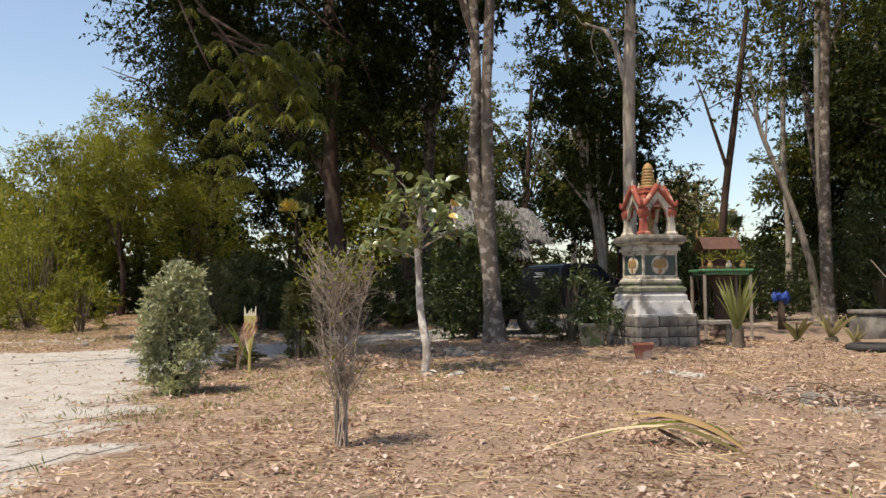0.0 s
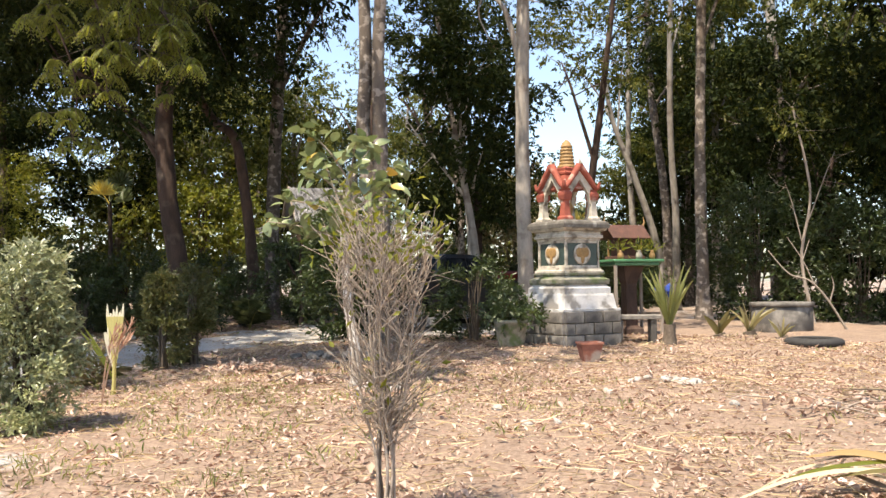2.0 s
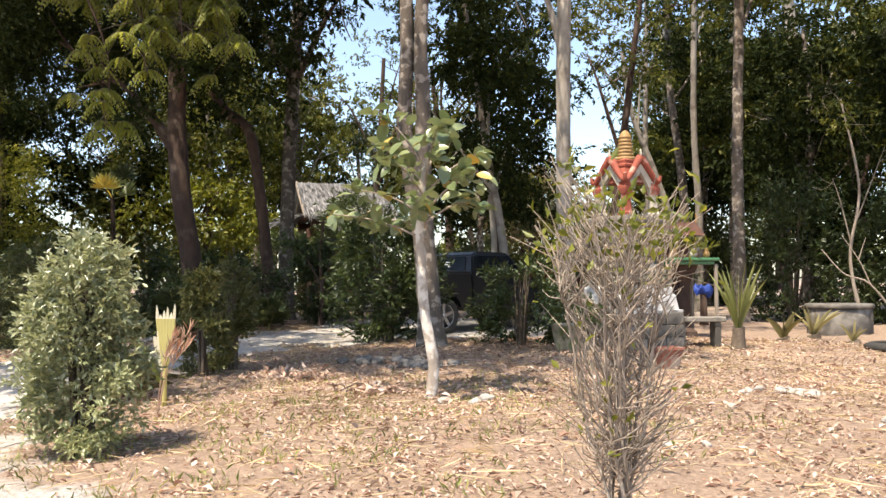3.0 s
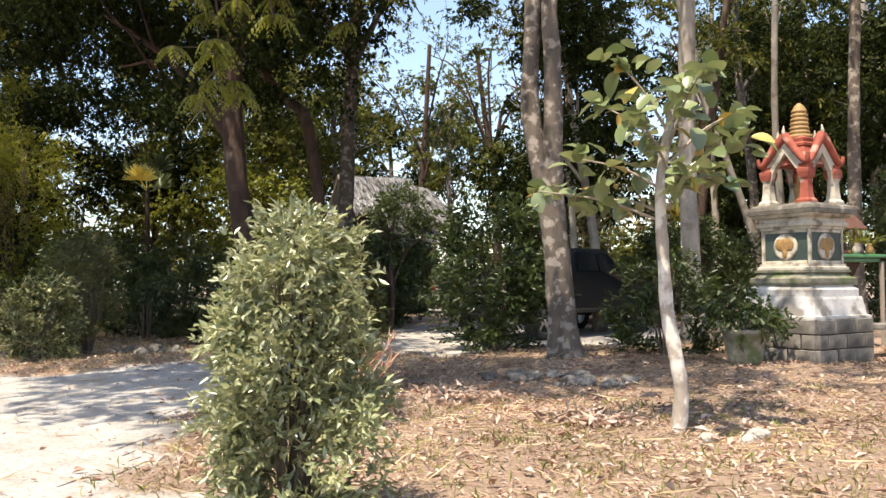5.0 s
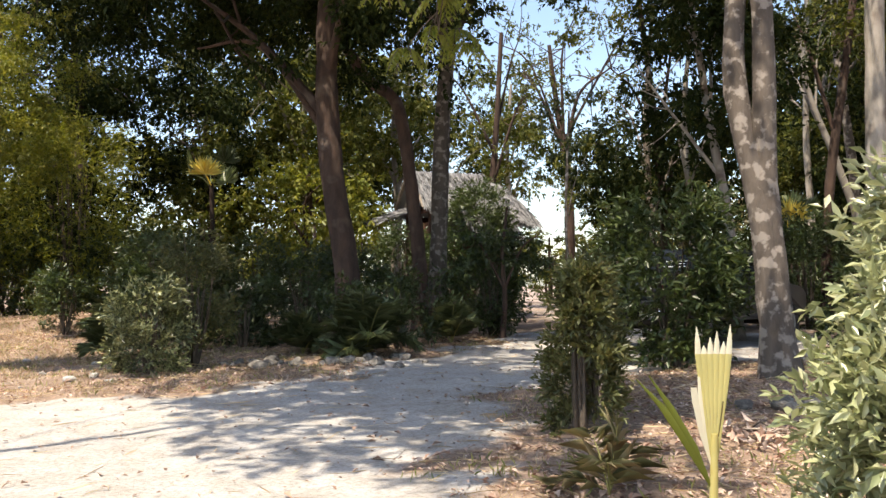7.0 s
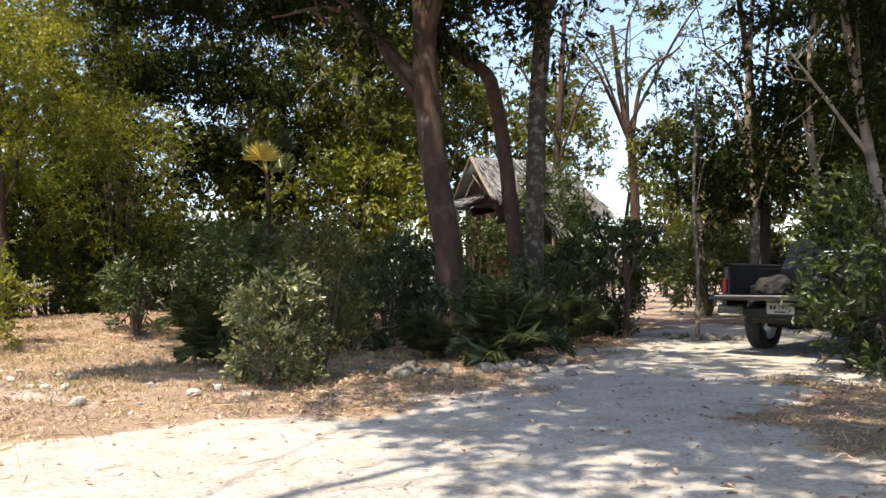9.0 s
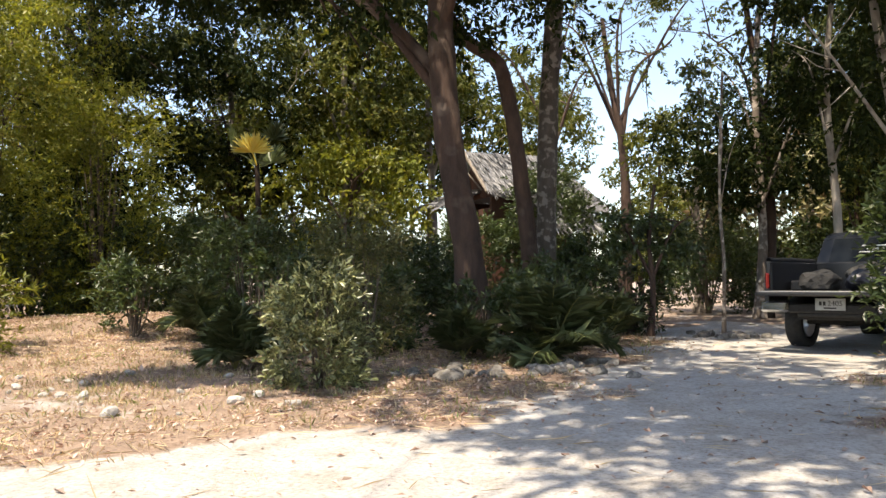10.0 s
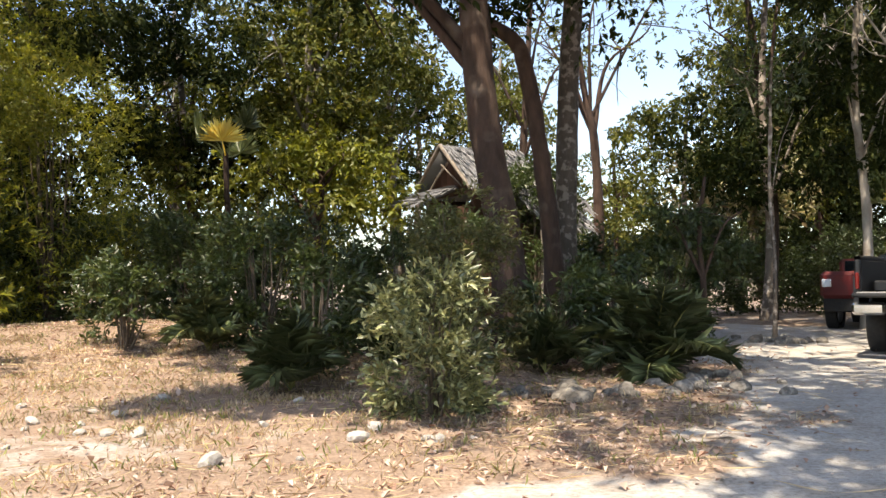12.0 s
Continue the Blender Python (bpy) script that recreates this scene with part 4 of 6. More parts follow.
for side in range(4):
    holder = Matrix.Rotation(radians(90 * side), 4, "Z")
    fr = part("panel_frame", box_bm(((-0.306, -0.315, 1.48), (0.045, 0.03, 0.44)), ((0, -0.314, 1.68), (0.57, 0.025, 0.04)), ((0, -0.314, 1.28), (0.57, 0.025, 0.04)), bevel=0.004), M_CREAM, shrine)
    fr.matrix_basis = holder
    bm = lathe_bm([(0.165, 0), (0.165, 0.012), (0.14, 0.02)], 14)
    bmesh.ops.transform(bm, matrix=pose(0, -0.31, 1.48, 90) @ Matrix.Diagonal((1.0, 1.05, 1, 1)), verts=bm.verts)
    ring = part("medallion", bm, M_CREAM, shrine, "cream scalloped medallion")
    ring.matrix_basis = holder
    bm = bmesh.new()
    for x, z, sx, sz in ((0, 0.02, 0.08, 0.09), (-0.07, 0.03, 0.055, 0.08), (0.07, 0.03, 0.055, 0.08), (0, -0.08, 0.035, 0.075)):
        bmesh.ops.create_icosphere(bm, subdivisions=2, radius=1, matrix=pose(x, -0.334, 1.48 + z) @ Matrix.Diagonal((sx, 0.014, sz, 1)))
    rel = part("relief", bm, M_GOLD, shrine, "golden relief")
    rel.matrix_basis = holder
part("cornice", lathe_bm([(0.34, 1.702), (0.34, 1.73), (0.37, 1.745), (0.37, 1.79), (0.345, 1.80), (0.345, 1.845), (0.40, 1.865), (0.42, 1.90)], square=True), M_CREAM, shrine)
part("platform", lathe_bm([(0.44, 1.902), (0.445, 1.96), (0.43, 2.0), (0.36, 2.035)], square=True), M_SLAB, shrine, "weathered dark grey platform slab")
for sx in (-1, 1):
    for sy in (-1, 1):
        bm = lathe_bm([(0.085, 2.03), (0.085, 2.07), (0.06, 2.10), (0.05, 2.2), (0.045, 2.34), (0.06, 2.36), (0.045, 2.38), (0.07, 2.43), (0.07, 2.47), (0.05, 2.5), (0.06, 2.53)], square=True)
        bmesh.ops.translate(bm, verts=bm.verts, vec=(sx * 0.26, sy * 0.26, 0))
        part("column", bm, M_RED if sx * sy > 0 and sx < 0 else M_CREAM, shrine, "square tapered column")
        bm = lathe_bm([(0.062, 2.36), (0.066, 2.38), (0.075, 2.43), (0.075, 2.47), (0.055, 2.5), (0.064, 2.535)], square=True)
        bmesh.ops.translate(bm, verts=bm.verts, vec=(sx * 0.26, sy * 0.26, 0.003))
        part("capital", bm, M_RED, shrine, "red capital")


def gable(side):
    """A pointed arch: cream inside, red bargeboards with upturned ends above."""
    holder = Matrix.Rotation(radians(90 * side), 4, "Z")
    bm = bmesh.new()
    outer = [(-0.25, 2.3), (-0.25, 2.54), (0, 2.86), (0.25, 2.54), (0.25, 2.3)]
    inner = [(-0.2, 2.3), (-0.17, 2.46), (0, 2.7), (0.17, 2.46), (0.2, 2.3)]
    rows = [[bm.verts.new((x, y, z)) for x, z in line] for line in (outer, inner) for y in (-0.30, -0.24)]
    a, b, c, d = rows
    for i in range(4):
        bm.faces.new((a[i], a[i + 1], c[i + 1], c[i]))
        bm.faces.new((b[i + 1], b[i], d[i], d[i + 1]))
        bm.faces.new((c[i], c[i + 1], d[i + 1], d[i]))
        bm.faces.new((a[i + 1], a[i], b[i], b[i + 1]))
    part("arch", bm, M_CREAM, shrine).matrix_basis = holder
    for sg in (-1, 1):
        g = Geo()
        g.tube(spline([(0, -0.29, 2.93), (sg * 0.13, -0.31, 2.76), (sg * 0.27, -0.32, 2.58), (sg * 0.33, -0.33, 2.57), (sg * 0.35, -0.34, 2.66)], 16), np.linspace(0.062, 0.02, 16), 6)
        part("bargeboard", g, M_RED, shrine, "red bargeboard with an upturned tip").matrix_basis = holder
    part("finial", Geo().tube([(0, -0.29, 2.9), (0, -0.31, 2.98), (0, -0.30, 3.06)], [0.03, 0.022, 0.006], 6), M_CREAM, shrine).matrix_basis = holder


for side in range(4):
    gable(side)
part("roof", lathe_bm([(0.26, 2.55), (0.25, 2.6), (0.18, 2.78), (0.19, 2.8), (0.19, 2.83), (0.16, 2.85), (0.165, 2.9), (0.12, 2.93)], square=True), M_RED, shrine, "red pyramid roof")
rings_up = [(0.15, 2.9), (0.15, 2.96)]
for i in range(6):
    r, z = 0.122 - 0.006 * i, 2.97 + 0.056 * i
    rings_up += [(r - 0.014, z), (r, z + 0.012), (r, z + 0.036), (r - 0.014, z + 0.05)]
part("spire", lathe_bm(rings_up + [(0.075, 3.315), (0.05, 3.36), (0.015, 3.39)], 18), M_GOLD, shrine, "ringed ochre spire")
part("figure", lathe_bm([(0.1, 2.03), (0.1, 2.1), (0.07, 2.14), (0.09, 2.25), (0.05, 2.36), (0.055, 2.42), (0.01, 2.5)], 14), M_GOLD, shrine, "small golden figure in the shrine")

# ---- the green offering table beside it ----
table = empty("offering_table", pose(-2.68, 17.0, 0.24, 0, 0, 30), "green tiled offering table on a brown pillar", "table")
part("tabletop", box_bm(((0, 0, 1.30), (0.98, 0.8, 0.05)), ((0, 0, 1.245), (0.86, 0.68, 0.06))), M_GREEN, table, "green tiled tabletop")
part("pillar", lathe_bm([(0.18, 0), (0.18, 0.1), (0.11, 0.16), (0.1, 0.9), (0.15, 1.05), (0.2, 1.2), (0.2, 1.215)], square=True), M_DARKBARK, table, "dark red-brown pillar")
for x in (-0.44, 0.44):
    for y in (-0.35, 0.35):
        part("leg", box_bm(((x, y, 0.6), (0.05, 0.05, 1.24)), bevel=0.006), M_GREYWOOD, table)
house = empty("spirit_house", pose(-2.68, 17.0, 1.567, 0, 0, 30) @ pose(-0.02, 0.08, 0), "small dark wooden spirit house with gilded finials", "spirit house")
part("body", box_bm(((0, 0, 0.03), (0.56, 0.46, 0.06)), ((0, 0.05, 0.21), (0.36, 0.26, 0.3)), bevel=0.008), M_WOOD, house, "dark wooden body")
for x in (-0.23, 0.23):
    for y in (-0.18, 0.18):
        part("post", box_bm(((x, y, 0.22), (0.03, 0.03, 0.32)), bevel=0.004), M_GOLD, house)
for sg in (-1, 1):
    bm = box_bm(((0, 0, 0), (0.74, 0.37, 0.03)), bevel=0.006)
    bmesh.ops.transform(bm, matrix=pose(0, sg * 0.145, 0.49, -sg * 42), verts=bm.verts)
    part("roof", bm, M_WOOD, house, "dark wooden roof slope")
    part("finial", Geo().tube([(sg * 0.37, 0, 0.6), (sg * 0.4, 0, 0.68), (sg * 0.38, 0, 0.78)], [0.022, 0.016, 0.004], 6), M_GOLD, house)
for i, (x, y) in enumerate(((-0.3, -0.28), (0.05, -0.3), (0.34, -0.24))):
    vase = empty("vase", pose(-2.68, 17.0, 1.567, 0, 0, 30) @ pose(x, y, 0), "small gilded vase of greenery on the table", "vase", "vases on the table")
    part("body", lathe_bm([(0.045, 0), (0.06, 0.05), (0.05, 0.1), (0.025, 0.13), (0.035, 0.16)], 12), M_GOLD if i != 1 else M_CREAM, vase)
    g = Geo()
    n = 60
    d = unit(rng.normal(size=(n, 3)) * [1, 1, 0.4] + [0, 0, 0.9])
    g.leaves(np.tile([0, 0, 0.15], (n, 1)) + d * rng.uniform(0, 0.2, (n, 1)), d + rng.normal(size=(n, 3)) * 0.3, 0.1, 0.02)
    part("sprigs", g, M_LIMELEAF, vase)["kind"] = "stuff"
bench = empty("concrete_bench", pose(-2.55, 15.2, 0.22, 0, 0, 12), "low grey concrete bench beside the shrine", "bench")
part("seat", box_bm(((0, 0, 0.40), (0.75, 0.34, 0.07))), M_CONCRETE, bench)
for x in (-0.26, 0.26):
    part("leg", box_bm(((x, 0, 0.18), (0.09, 0.28, 0.37))), M_CONCRETE, bench)
cloth = empty("cloth_bundle", pose(-2.0, 21.2, 0.24), "bright blue plastic sheet on a stump", "sheet")
part("stump", lathe_bm([(0.1, 0), (0.08, 0.2), (0.07, 0.66)], 12), M_DARKBARK, cloth)
bm = bmesh.new()
bmesh.ops.create_icosphere(bm, subdivisions=3, radius=0.17, matrix=pose(0, 0, 0.74) @ Matrix.Diagonal((1.2, 0.7, 0.7, 1)))
for v in bm.verts:
    v.co += v.co.normalized() * noise.noise(v.co * 9) * 0.16
part("sheet", bm, M_CLOTH, cloth, "crumpled bright blue sheet")

# ---- pots, ring, tyre ----
pot = empty("planter", spot(-3.08, 12.45, 20) @ Matrix.Scale(0.85, 4), "square terracotta planter standing on the litter", "planter")
part("body", lathe_bm([(0.105, -0.03), (0.16, 0.24), (0.172, 0.245), (0.172, 0.275), (0.145, 0.275), (0.13, 0.2)], square=True), M_TERRACOTTA, pot, "dusty terracotta body")
part("soil", lathe_bm([(0.128, 0.19), (0.128, 0.205), (0.05, 0.215)], square=True), M_GROUND, pot)
pot = empty("planter", spot(-4.35, 14.15, 0), "large stained grey pot with a leafy shrub beside the shrine", "planter")
part("body", lathe_bm([(0.17, -0.03), (0.2, 0.1), (0.25, 0.38), (0.27, 0.39), (0.27, 0.43), (0.23, 0.43), (0.22, 0.36), (0.02, 0.35)], 22), M_MOSS, pot)
g = Geo()
clump_leaves(g, [np.array([x, y, z]) for x, y, z in ((0, 0, 0.62), (-0.25, 0, 0.6), (0.2, 0.1, 0.66), (0, -0.2, 0.56), (-0.1, 0.15, 0.8), (0.3, -0.1, 0.5))], [0.3] * 6, 200, 0.085)
part("foliage", g, M_SHADELEAF, pot)
ring = empty("well_ring", spot(0.02, 18.1, 0, 0.02), "round pale concrete well ring with a lid", "well")
part("ring", lathe_bm([(0.52, 0), (0.53, 0.02), (0.53, 0.46), (0.50, 0.48)], 36), M_CONCRETE, ring, "pale concrete ring")
part("lid", lathe_bm([(0.55, 0.475), (0.56, 0.49), (0.56, 0.535), (0.54, 0.55), (0.1, 0.56)], 36), M_CONCRETE, ring, "flat concrete lid")
tyre = empty("old_tyre", spot(-0.08, 14.45, 0, 0.02), "worn black car tyre lying on the ground", "tyre")
bm = bmesh.new()
prof = [(0.24, 0.03), (0.3, 0.0), (0.37, 0.03), (0.395, 0.07), (0.395, 0.14), (0.37, 0.18), (0.3, 0.21), (0.24, 0.18), (0.26, 0.16), (0.34, 0.14), (0.34, 0.07), (0.26, 0.05)]
rings = [[bm.verts.new((r * math.cos(i * math.pi / 18), r * math.sin(i * math.pi / 18), z)) for r, z in prof] for i in range(36)]
for i in range(36):
    for j in range(len(prof)):
        k = (j + 1) % len(prof)
        bm.faces.new((rings[i][j], rings[(i + 1) % 36][j], rings[(i + 1) % 36][k], rings[i][k])).smooth = True
bmesh.ops.scale(bm, verts=bm.verts, vec=(1, 1, 0.65))
part("tyre", bm, M_RUBBER, tyre)


def sword_plant(name, x, y, n, length, width, label, leaf, stump=0.25, spread=0.5, fade=0.0):
    top = empty(name, spot(x, y), label, "plant")
    if stump:
        part("stump", Geo().tube([(0, 0, -0.05), (0.01, 0, stump * 0.5), (0, 0, stump)], [0.13, 0.1, 0.09], 9, 0.12), M_DARKTWIG, top)
    for i in range(n):
        a, e = i * 2.4, rng.uniform(0.15, spread)
        way = np.array([math.cos(a) * e, math.sin(a) * e, 1.0])
        way = unit(way)
        side = unit(np.cross(way, [math.sin(a), math.cos(a), 0.3]))
        t = np.linspace(0, 1, 7)[:, None]
        L = length * rng.uniform(0.65, 1.05)
        c = np.array([0, 0, stump * 0.8]) + way * L * t + np.array([math.cos(a), math.sin(a), -0.6]) * (0.3 * e * L * t ** 2.5)
        w = width * np.sin(np.clip(t * 0.8 + 0.2, 0, 1) * math.pi) ** 0.6
        nor = np.cross(side, way)
        v = np.concatenate([c - side * w / 2 + nor * w * 0.2, c, c + side * w / 2 + nor * w * 0.2])
        k = np.arange(6)[:, None]
        g = Geo()
        g.add(v, np.concatenate([k + [[0, 7, 8, 1]], k + [[7, 14, 15, 8]]]))
        part("leaf", g, leaf, top)
    return top


sword_plant("sword_leaf_plant", -2.05, 14.6, 36, 1.0, 0.045, "upright sword-leaved plant with a brown stump", M_SWORD, 0.3, 0.42)
sword_plant("sword_leaf_plant", -0.75, 16.3, 9, 0.6, 0.07, "half-dry broad-leaved plant on bare ground", M_DRYGREEN, 0.1, 0.8)
sword_plant("sword_leaf_plant", -1.25, 15.9, 6, 0.5, 0.1, "small broad-leaved plant on bare ground", M_BROWNLEAF, 0.08, 0.7)
sword_plant("sword_leaf_plant", -0.35, 15.6, 7, 0.4, 0.05, "small broad-leaved plant near the well ring", M_DRYGREEN, 0.05, 0.8)

# ---- the pale dead branch and the bare sapling behind the ring ----
dead = empty("dead_branch", spot(1.25, 18.7), "bare pale branch leaning beside the well ring", "branch")
g = Geo()
g.tube(spline([(0, 0, -0.05), (-0.3, 0, 0.5), (-0.62, 0, 0.9), (-1.0, 0, 1.05), (-1.35, 0.1, 1.5)], 16), np.linspace(0.026, 0.009, 16), 6, 0.06)
g.tube(spline([(-0.55, 0, 0.82), (-0.75, 0, 1.3), (-1.0, 0.1, 1.75)], 10), np.linspace(0.016, 0.006, 10), 5)
g.tube(spline([(-0.3, 0, 0.5), (-0.22, 0, 0.8), (-0.26, 0, 1.0)], 8), np.linspace(0.02, 0.006, 8), 5)
g.tube(spline([(-0.75, 0, 1.3), (-0.6, 0.1, 1.7)], 6), np.linspace(0.012, 0.005, 6), 5)
part("branch", g, M_TWIG, dead)
tree("tree", 1.0, 20.6, [(0, 0, 0), (-0.2, 0, 1.4), (0.0, 0, 2.8), (-0.3, 0, 4.6)], 0.04, 0.018, [(0.4, (-0.5, 0, 3.0), 0.016), (0.5, (0.5, 0, 3.6), 0.016), (0.7, (-0.5, 0, 4.8), 0.012)], M_MIDLEAF, M_GREYWOOD,
     crown_at(8, (0, 0, 4.4), (0.9, 0.8, 0.7), 0.4), 60, 0.1, "thin bare sapling with pinkish twigs")

# ---- the sapling with large leaves ----
sap = empty("sapling", spot(-5.36, 9.9), "young tree with large round leaves and a peeling pale stem", "tree")
stem = spline([(0.02, 0, -0.1), (0.06, 0, 0.3), (-0.02, 0, 0.8), (-0.05, 0, 1.3), (-0.06, 0, 1.8), (0.03, 0, 2.3)], 22)
part("trunk", Geo().tube(stem, np.linspace(0.06, 0.03, 22), 9, 0.08), M_PEELBARK, sap, "peeling pale stem")
bm_leaf = Geo()
t = np.linspace(0, 1, 6)[:, None]
w = 0.052 * np.sin(np.clip(t * 0.92 + 0.05, 0, 1) * math.pi) ** 0.7
c = np.concatenate([np.zeros_like(t), t * 0.15, -0.035 * t ** 2], 1)
v = np.concatenate([c + np.concatenate([-w, 0 * w, 0.3 * w], 1), c, c + np.concatenate([w, 0 * w, 0.3 * w], 1)])
k = np.arange(5)[:, None]
bm_leaf.add(v, np.concatenate([k + [[0, 6, 7, 1]], k + [[6, 12, 13, 7]]]))


def big_leaf_material(name, a, b):
    m = leaf_material(name, [a, b], 0.2, 0.3, 0.8)
    n, l = m.node_tree.nodes, m.node_tree.links
    oi = n.new("ShaderNodeObjectInfo")
    for nd in n:
        if nd.bl_idname == "ShaderNodeValToRGB":
            l.new(oi.outputs["Random"], nd.inputs[0])
    return m


leaf_green = bm_leaf.mesh("leaf", big_leaf_material("large_green_leaf", (0.10, 0.14, 0.055), (0.22, 0.26, 0.12)), True)
leaf_gold = bm_leaf.mesh("leaf", big_leaf_material("large_yellow_leaf", (0.40, 0.27, 0.05), (0.50, 0.38, 0.12)), True)
for i in range(13):
    a, z = i * 2.4, 1.6 + 0.055 * i
    tip = np.array([math.cos(a) * (0.75 - 0.028 * i), math.sin(a) * (0.6 - 0.02 * i), z + 0.02 + 0.03 * i])
    if i == 0:
        tip = np.array([-0.95, 0.05, 1.75])
    root = np.array([0, 0, z - 0.12])
    line = spline([root, (root + tip) / 2 + [0, 0, 0.05], tip], 10)
    br = part("branch", Geo().tube(line, np.linspace(0.013, 0.005, 10), 5), M_TWIG, sap)
    for j in range(20):
        p = line[min(9, 3 + j // 2)] + rng.normal(size=3) * 0.05
        d = unit(rng.normal(size=3) * [1, 1, 0.6] + unit(tip - root) * 0.6 + np.array([0, 0, -0.25]))
        ob = new("leaf", leaf_gold if (i * 20 + j) % 17 == 0 else leaf_green)
        ob.parent = br
        ob.matrix_basis = Matrix.Translation(p) @ Vector(d).to_track_quat("Y", "Z").to_matrix().to_4x4() @ pose(0, 0, 0, 0, rng.uniform(-50, 50), 0) @ Matrix.Scale(rng.uniform(0.7, 1.3), 4)

# ---- the half-bare bush ----
dry = empty("dry_bush", spot(-3.52, 5.25), "half-bare upright bush with pale twigs and few yellow leaves", "shrub")
tips = []
for i in range(9):
    a = i * 2.4
    g = Geo()
    r = 0.03 + 0.24 * (i % 5) / 5
    top_z = 1.15 + 0.25 * rng.uniform() - 0.35 * r
    line = spline([(math.cos(a) * 0.045, math.sin(a) * 0.045, -0.05), (math.cos(a + 0.9) * (0.03 + r * 0.12), math.sin(a + 0.9) * (0.03 + r * 0.12), 0.3), (math.cos(a) * r * 0.5, math.sin(a) * r * 0.5, 0.6), (math.cos(a) * r * 0.8, math.sin(a) * r * 0.8, 1.0), (math.cos(a + 0.3) * r, math.sin(a + 0.3) * r, top_z)], 20)
    g.tube(line, np.linspace(0.009, 0.003, 20), 6, 0.12)
    for j in range(30):
        q = line[rng.integers(6, 20)]
        b = rng.uniform(0, 6.28)
        d = np.array([math.cos(b) * 0.85, math.sin(b) * 0.85, 0.75])
        L = rng.uniform(0.12, 0.34) * (0.6 if q[2] < 0.5 else 1.0)
        e = q + d * L
        k = np.array([0.22 / max(0.22, np.hypot(e[0], e[1])), 0.22 / max(0.22, np.hypot(e[0], e[1])), 1])
        e = e * k
        g.tube(spline([q, (q + e) / 2 + rng.normal(size=3) * 0.02, e], 5), np.linspace(0.003, 0.0013, 5), 4)
        tips.append(e)
        for _ in range(2):
            e2 = e + rng.normal(size=3) * 0.07 + [0, 0, 0.06]
            m = (q + e) / 2
            g.tube(np.array([m, (m + e2) / 2 + rng.normal(size=3) * 0.01, e2]), [0.0026, 0.002, 0.0013], 4)
            tips.append(e2)
    part("stem", g, M_TWIG if i % 3 else M_GREYWOOD, dry)
tips = np.array(tips)
keep = tips[(tips[:, 2] > 1.2) | (rng.uniform(size=len(tips)) < 0.1)]
g = Geo()
g.leaves(keep + rng.normal(size=keep.shape) * 0.03, rng.normal(size=keep.shape) + [0, 0, 0.5], rng.uniform(0.03, 0.065, len(keep)), 0.024)
part("foliage", g, M_LIMELEAF, dry)

# ---- palms, sprouts, fallen frond ----
sprout = empty("palm_sprout", spot(-7.65, 9.17), "young palm sprout with a split pale spear leaf", "palm")
across = np.array([0.96, 0.26, 0])
toward = np.array([0.26, -0.96, 0])


def blade(rows, material, name, lab=""):
    """A folded leaf: rows of (across, height, width), its middle raised towards the light."""
    g = Geo()
    c = np.array([across * x + np.array([0, 0, z]) for x, z, _ in rows])
    w = np.array([r[2] for r in rows])[:, None]
    n = len(rows)
    k = np.arange(n - 1)[:, None]
    g.add(np.concatenate([c - across * w / 2, c + toward * w * 0.22, c + across * w / 2]), np.concatenate([k + [[0, n, n + 1, 1]], k + [[n, 2 * n, 2 * n + 1, n + 1]]]))
    return part(name, g, material, sprout, lab)


part("stalk", Geo().tube(spline([(0, 0, -0.05), (0.01, 0, 0.2), (0.015, 0, 0.42)], 8), np.linspace(0.024, 0.016, 8), 7), M_SPEARGOLD, sprout, "yellow-brown stalk")
for i in range(6):
    # the closed pleats of the spear, side by side, each torn to a white point
    x0, x1 = -0.016 + 0.0064 * i, -0.075 + 0.03 * i
    top = (0.93, 0.84, 0.88, 0.91, 0.86, 0.94)[i]
    blade([(0.012 + x0, 0.3, 0.008), (0.014 + x0 + (x1 - x0) * 0.45, 0.5, 0.016), (0.016 + x0 + (x1 - x0) * 0.8, 0.68, 0.027), (0.016 + x1, 0.8, 0.031)], M_SPEARGOLD, "pleat", "pale yellow pleat of the spear")
    blade([(0.016 + x1, 0.798, 0.031), (0.018 + x1 * 1.05, (0.8 + top) / 2, 0.024), (0.018 + x1 * 1.1, top, 0.003)], M_SPEAR, "torn_tip", "torn white tip of the spear")
for x, z, w in ((-0.075, 0.64, 0.036), (-0.048, 0.69, 0.026)):
    blade([(0.0, 0.26, 0.006), (x * 0.6, 0.42, w * 0.7), (x, 0.58, w), (x * 1.1, z, w * 0.8)], M_SPEAR, "torn_strip", "torn white strip of the spear")
for x, z, w in ((-0.36, 0.68, 0.05), (-0.30, 0.70, 0.045)):
    blade([(0, 0.16, 0.012), (x * 0.3, 0.36, w), (x * 0.66, 0.55, w * 0.8), (x, z, 0.006)], M_LIMELEAF, "leaf", "yellow-green folded leaf")
blade([(0.01, 0.3, 0.01), (0.05, 0.5, 0.014), (0.09, 0.74, 0.012), (0.11, 0.9, 0.004)], M_BROWNLEAF, "leaf", "brown dry leaf")
palm("palm", -8.15, 9.6, 5, 0.5, "small half-dry palm seedling beside the track", leaf=M_DRYGREEN, pairs=11, leaf_len=0.2)
plume = empty("dry_grass_plume", spot(-7.35, 8.55), "reddish dry grass plume beside the bush", "plant")
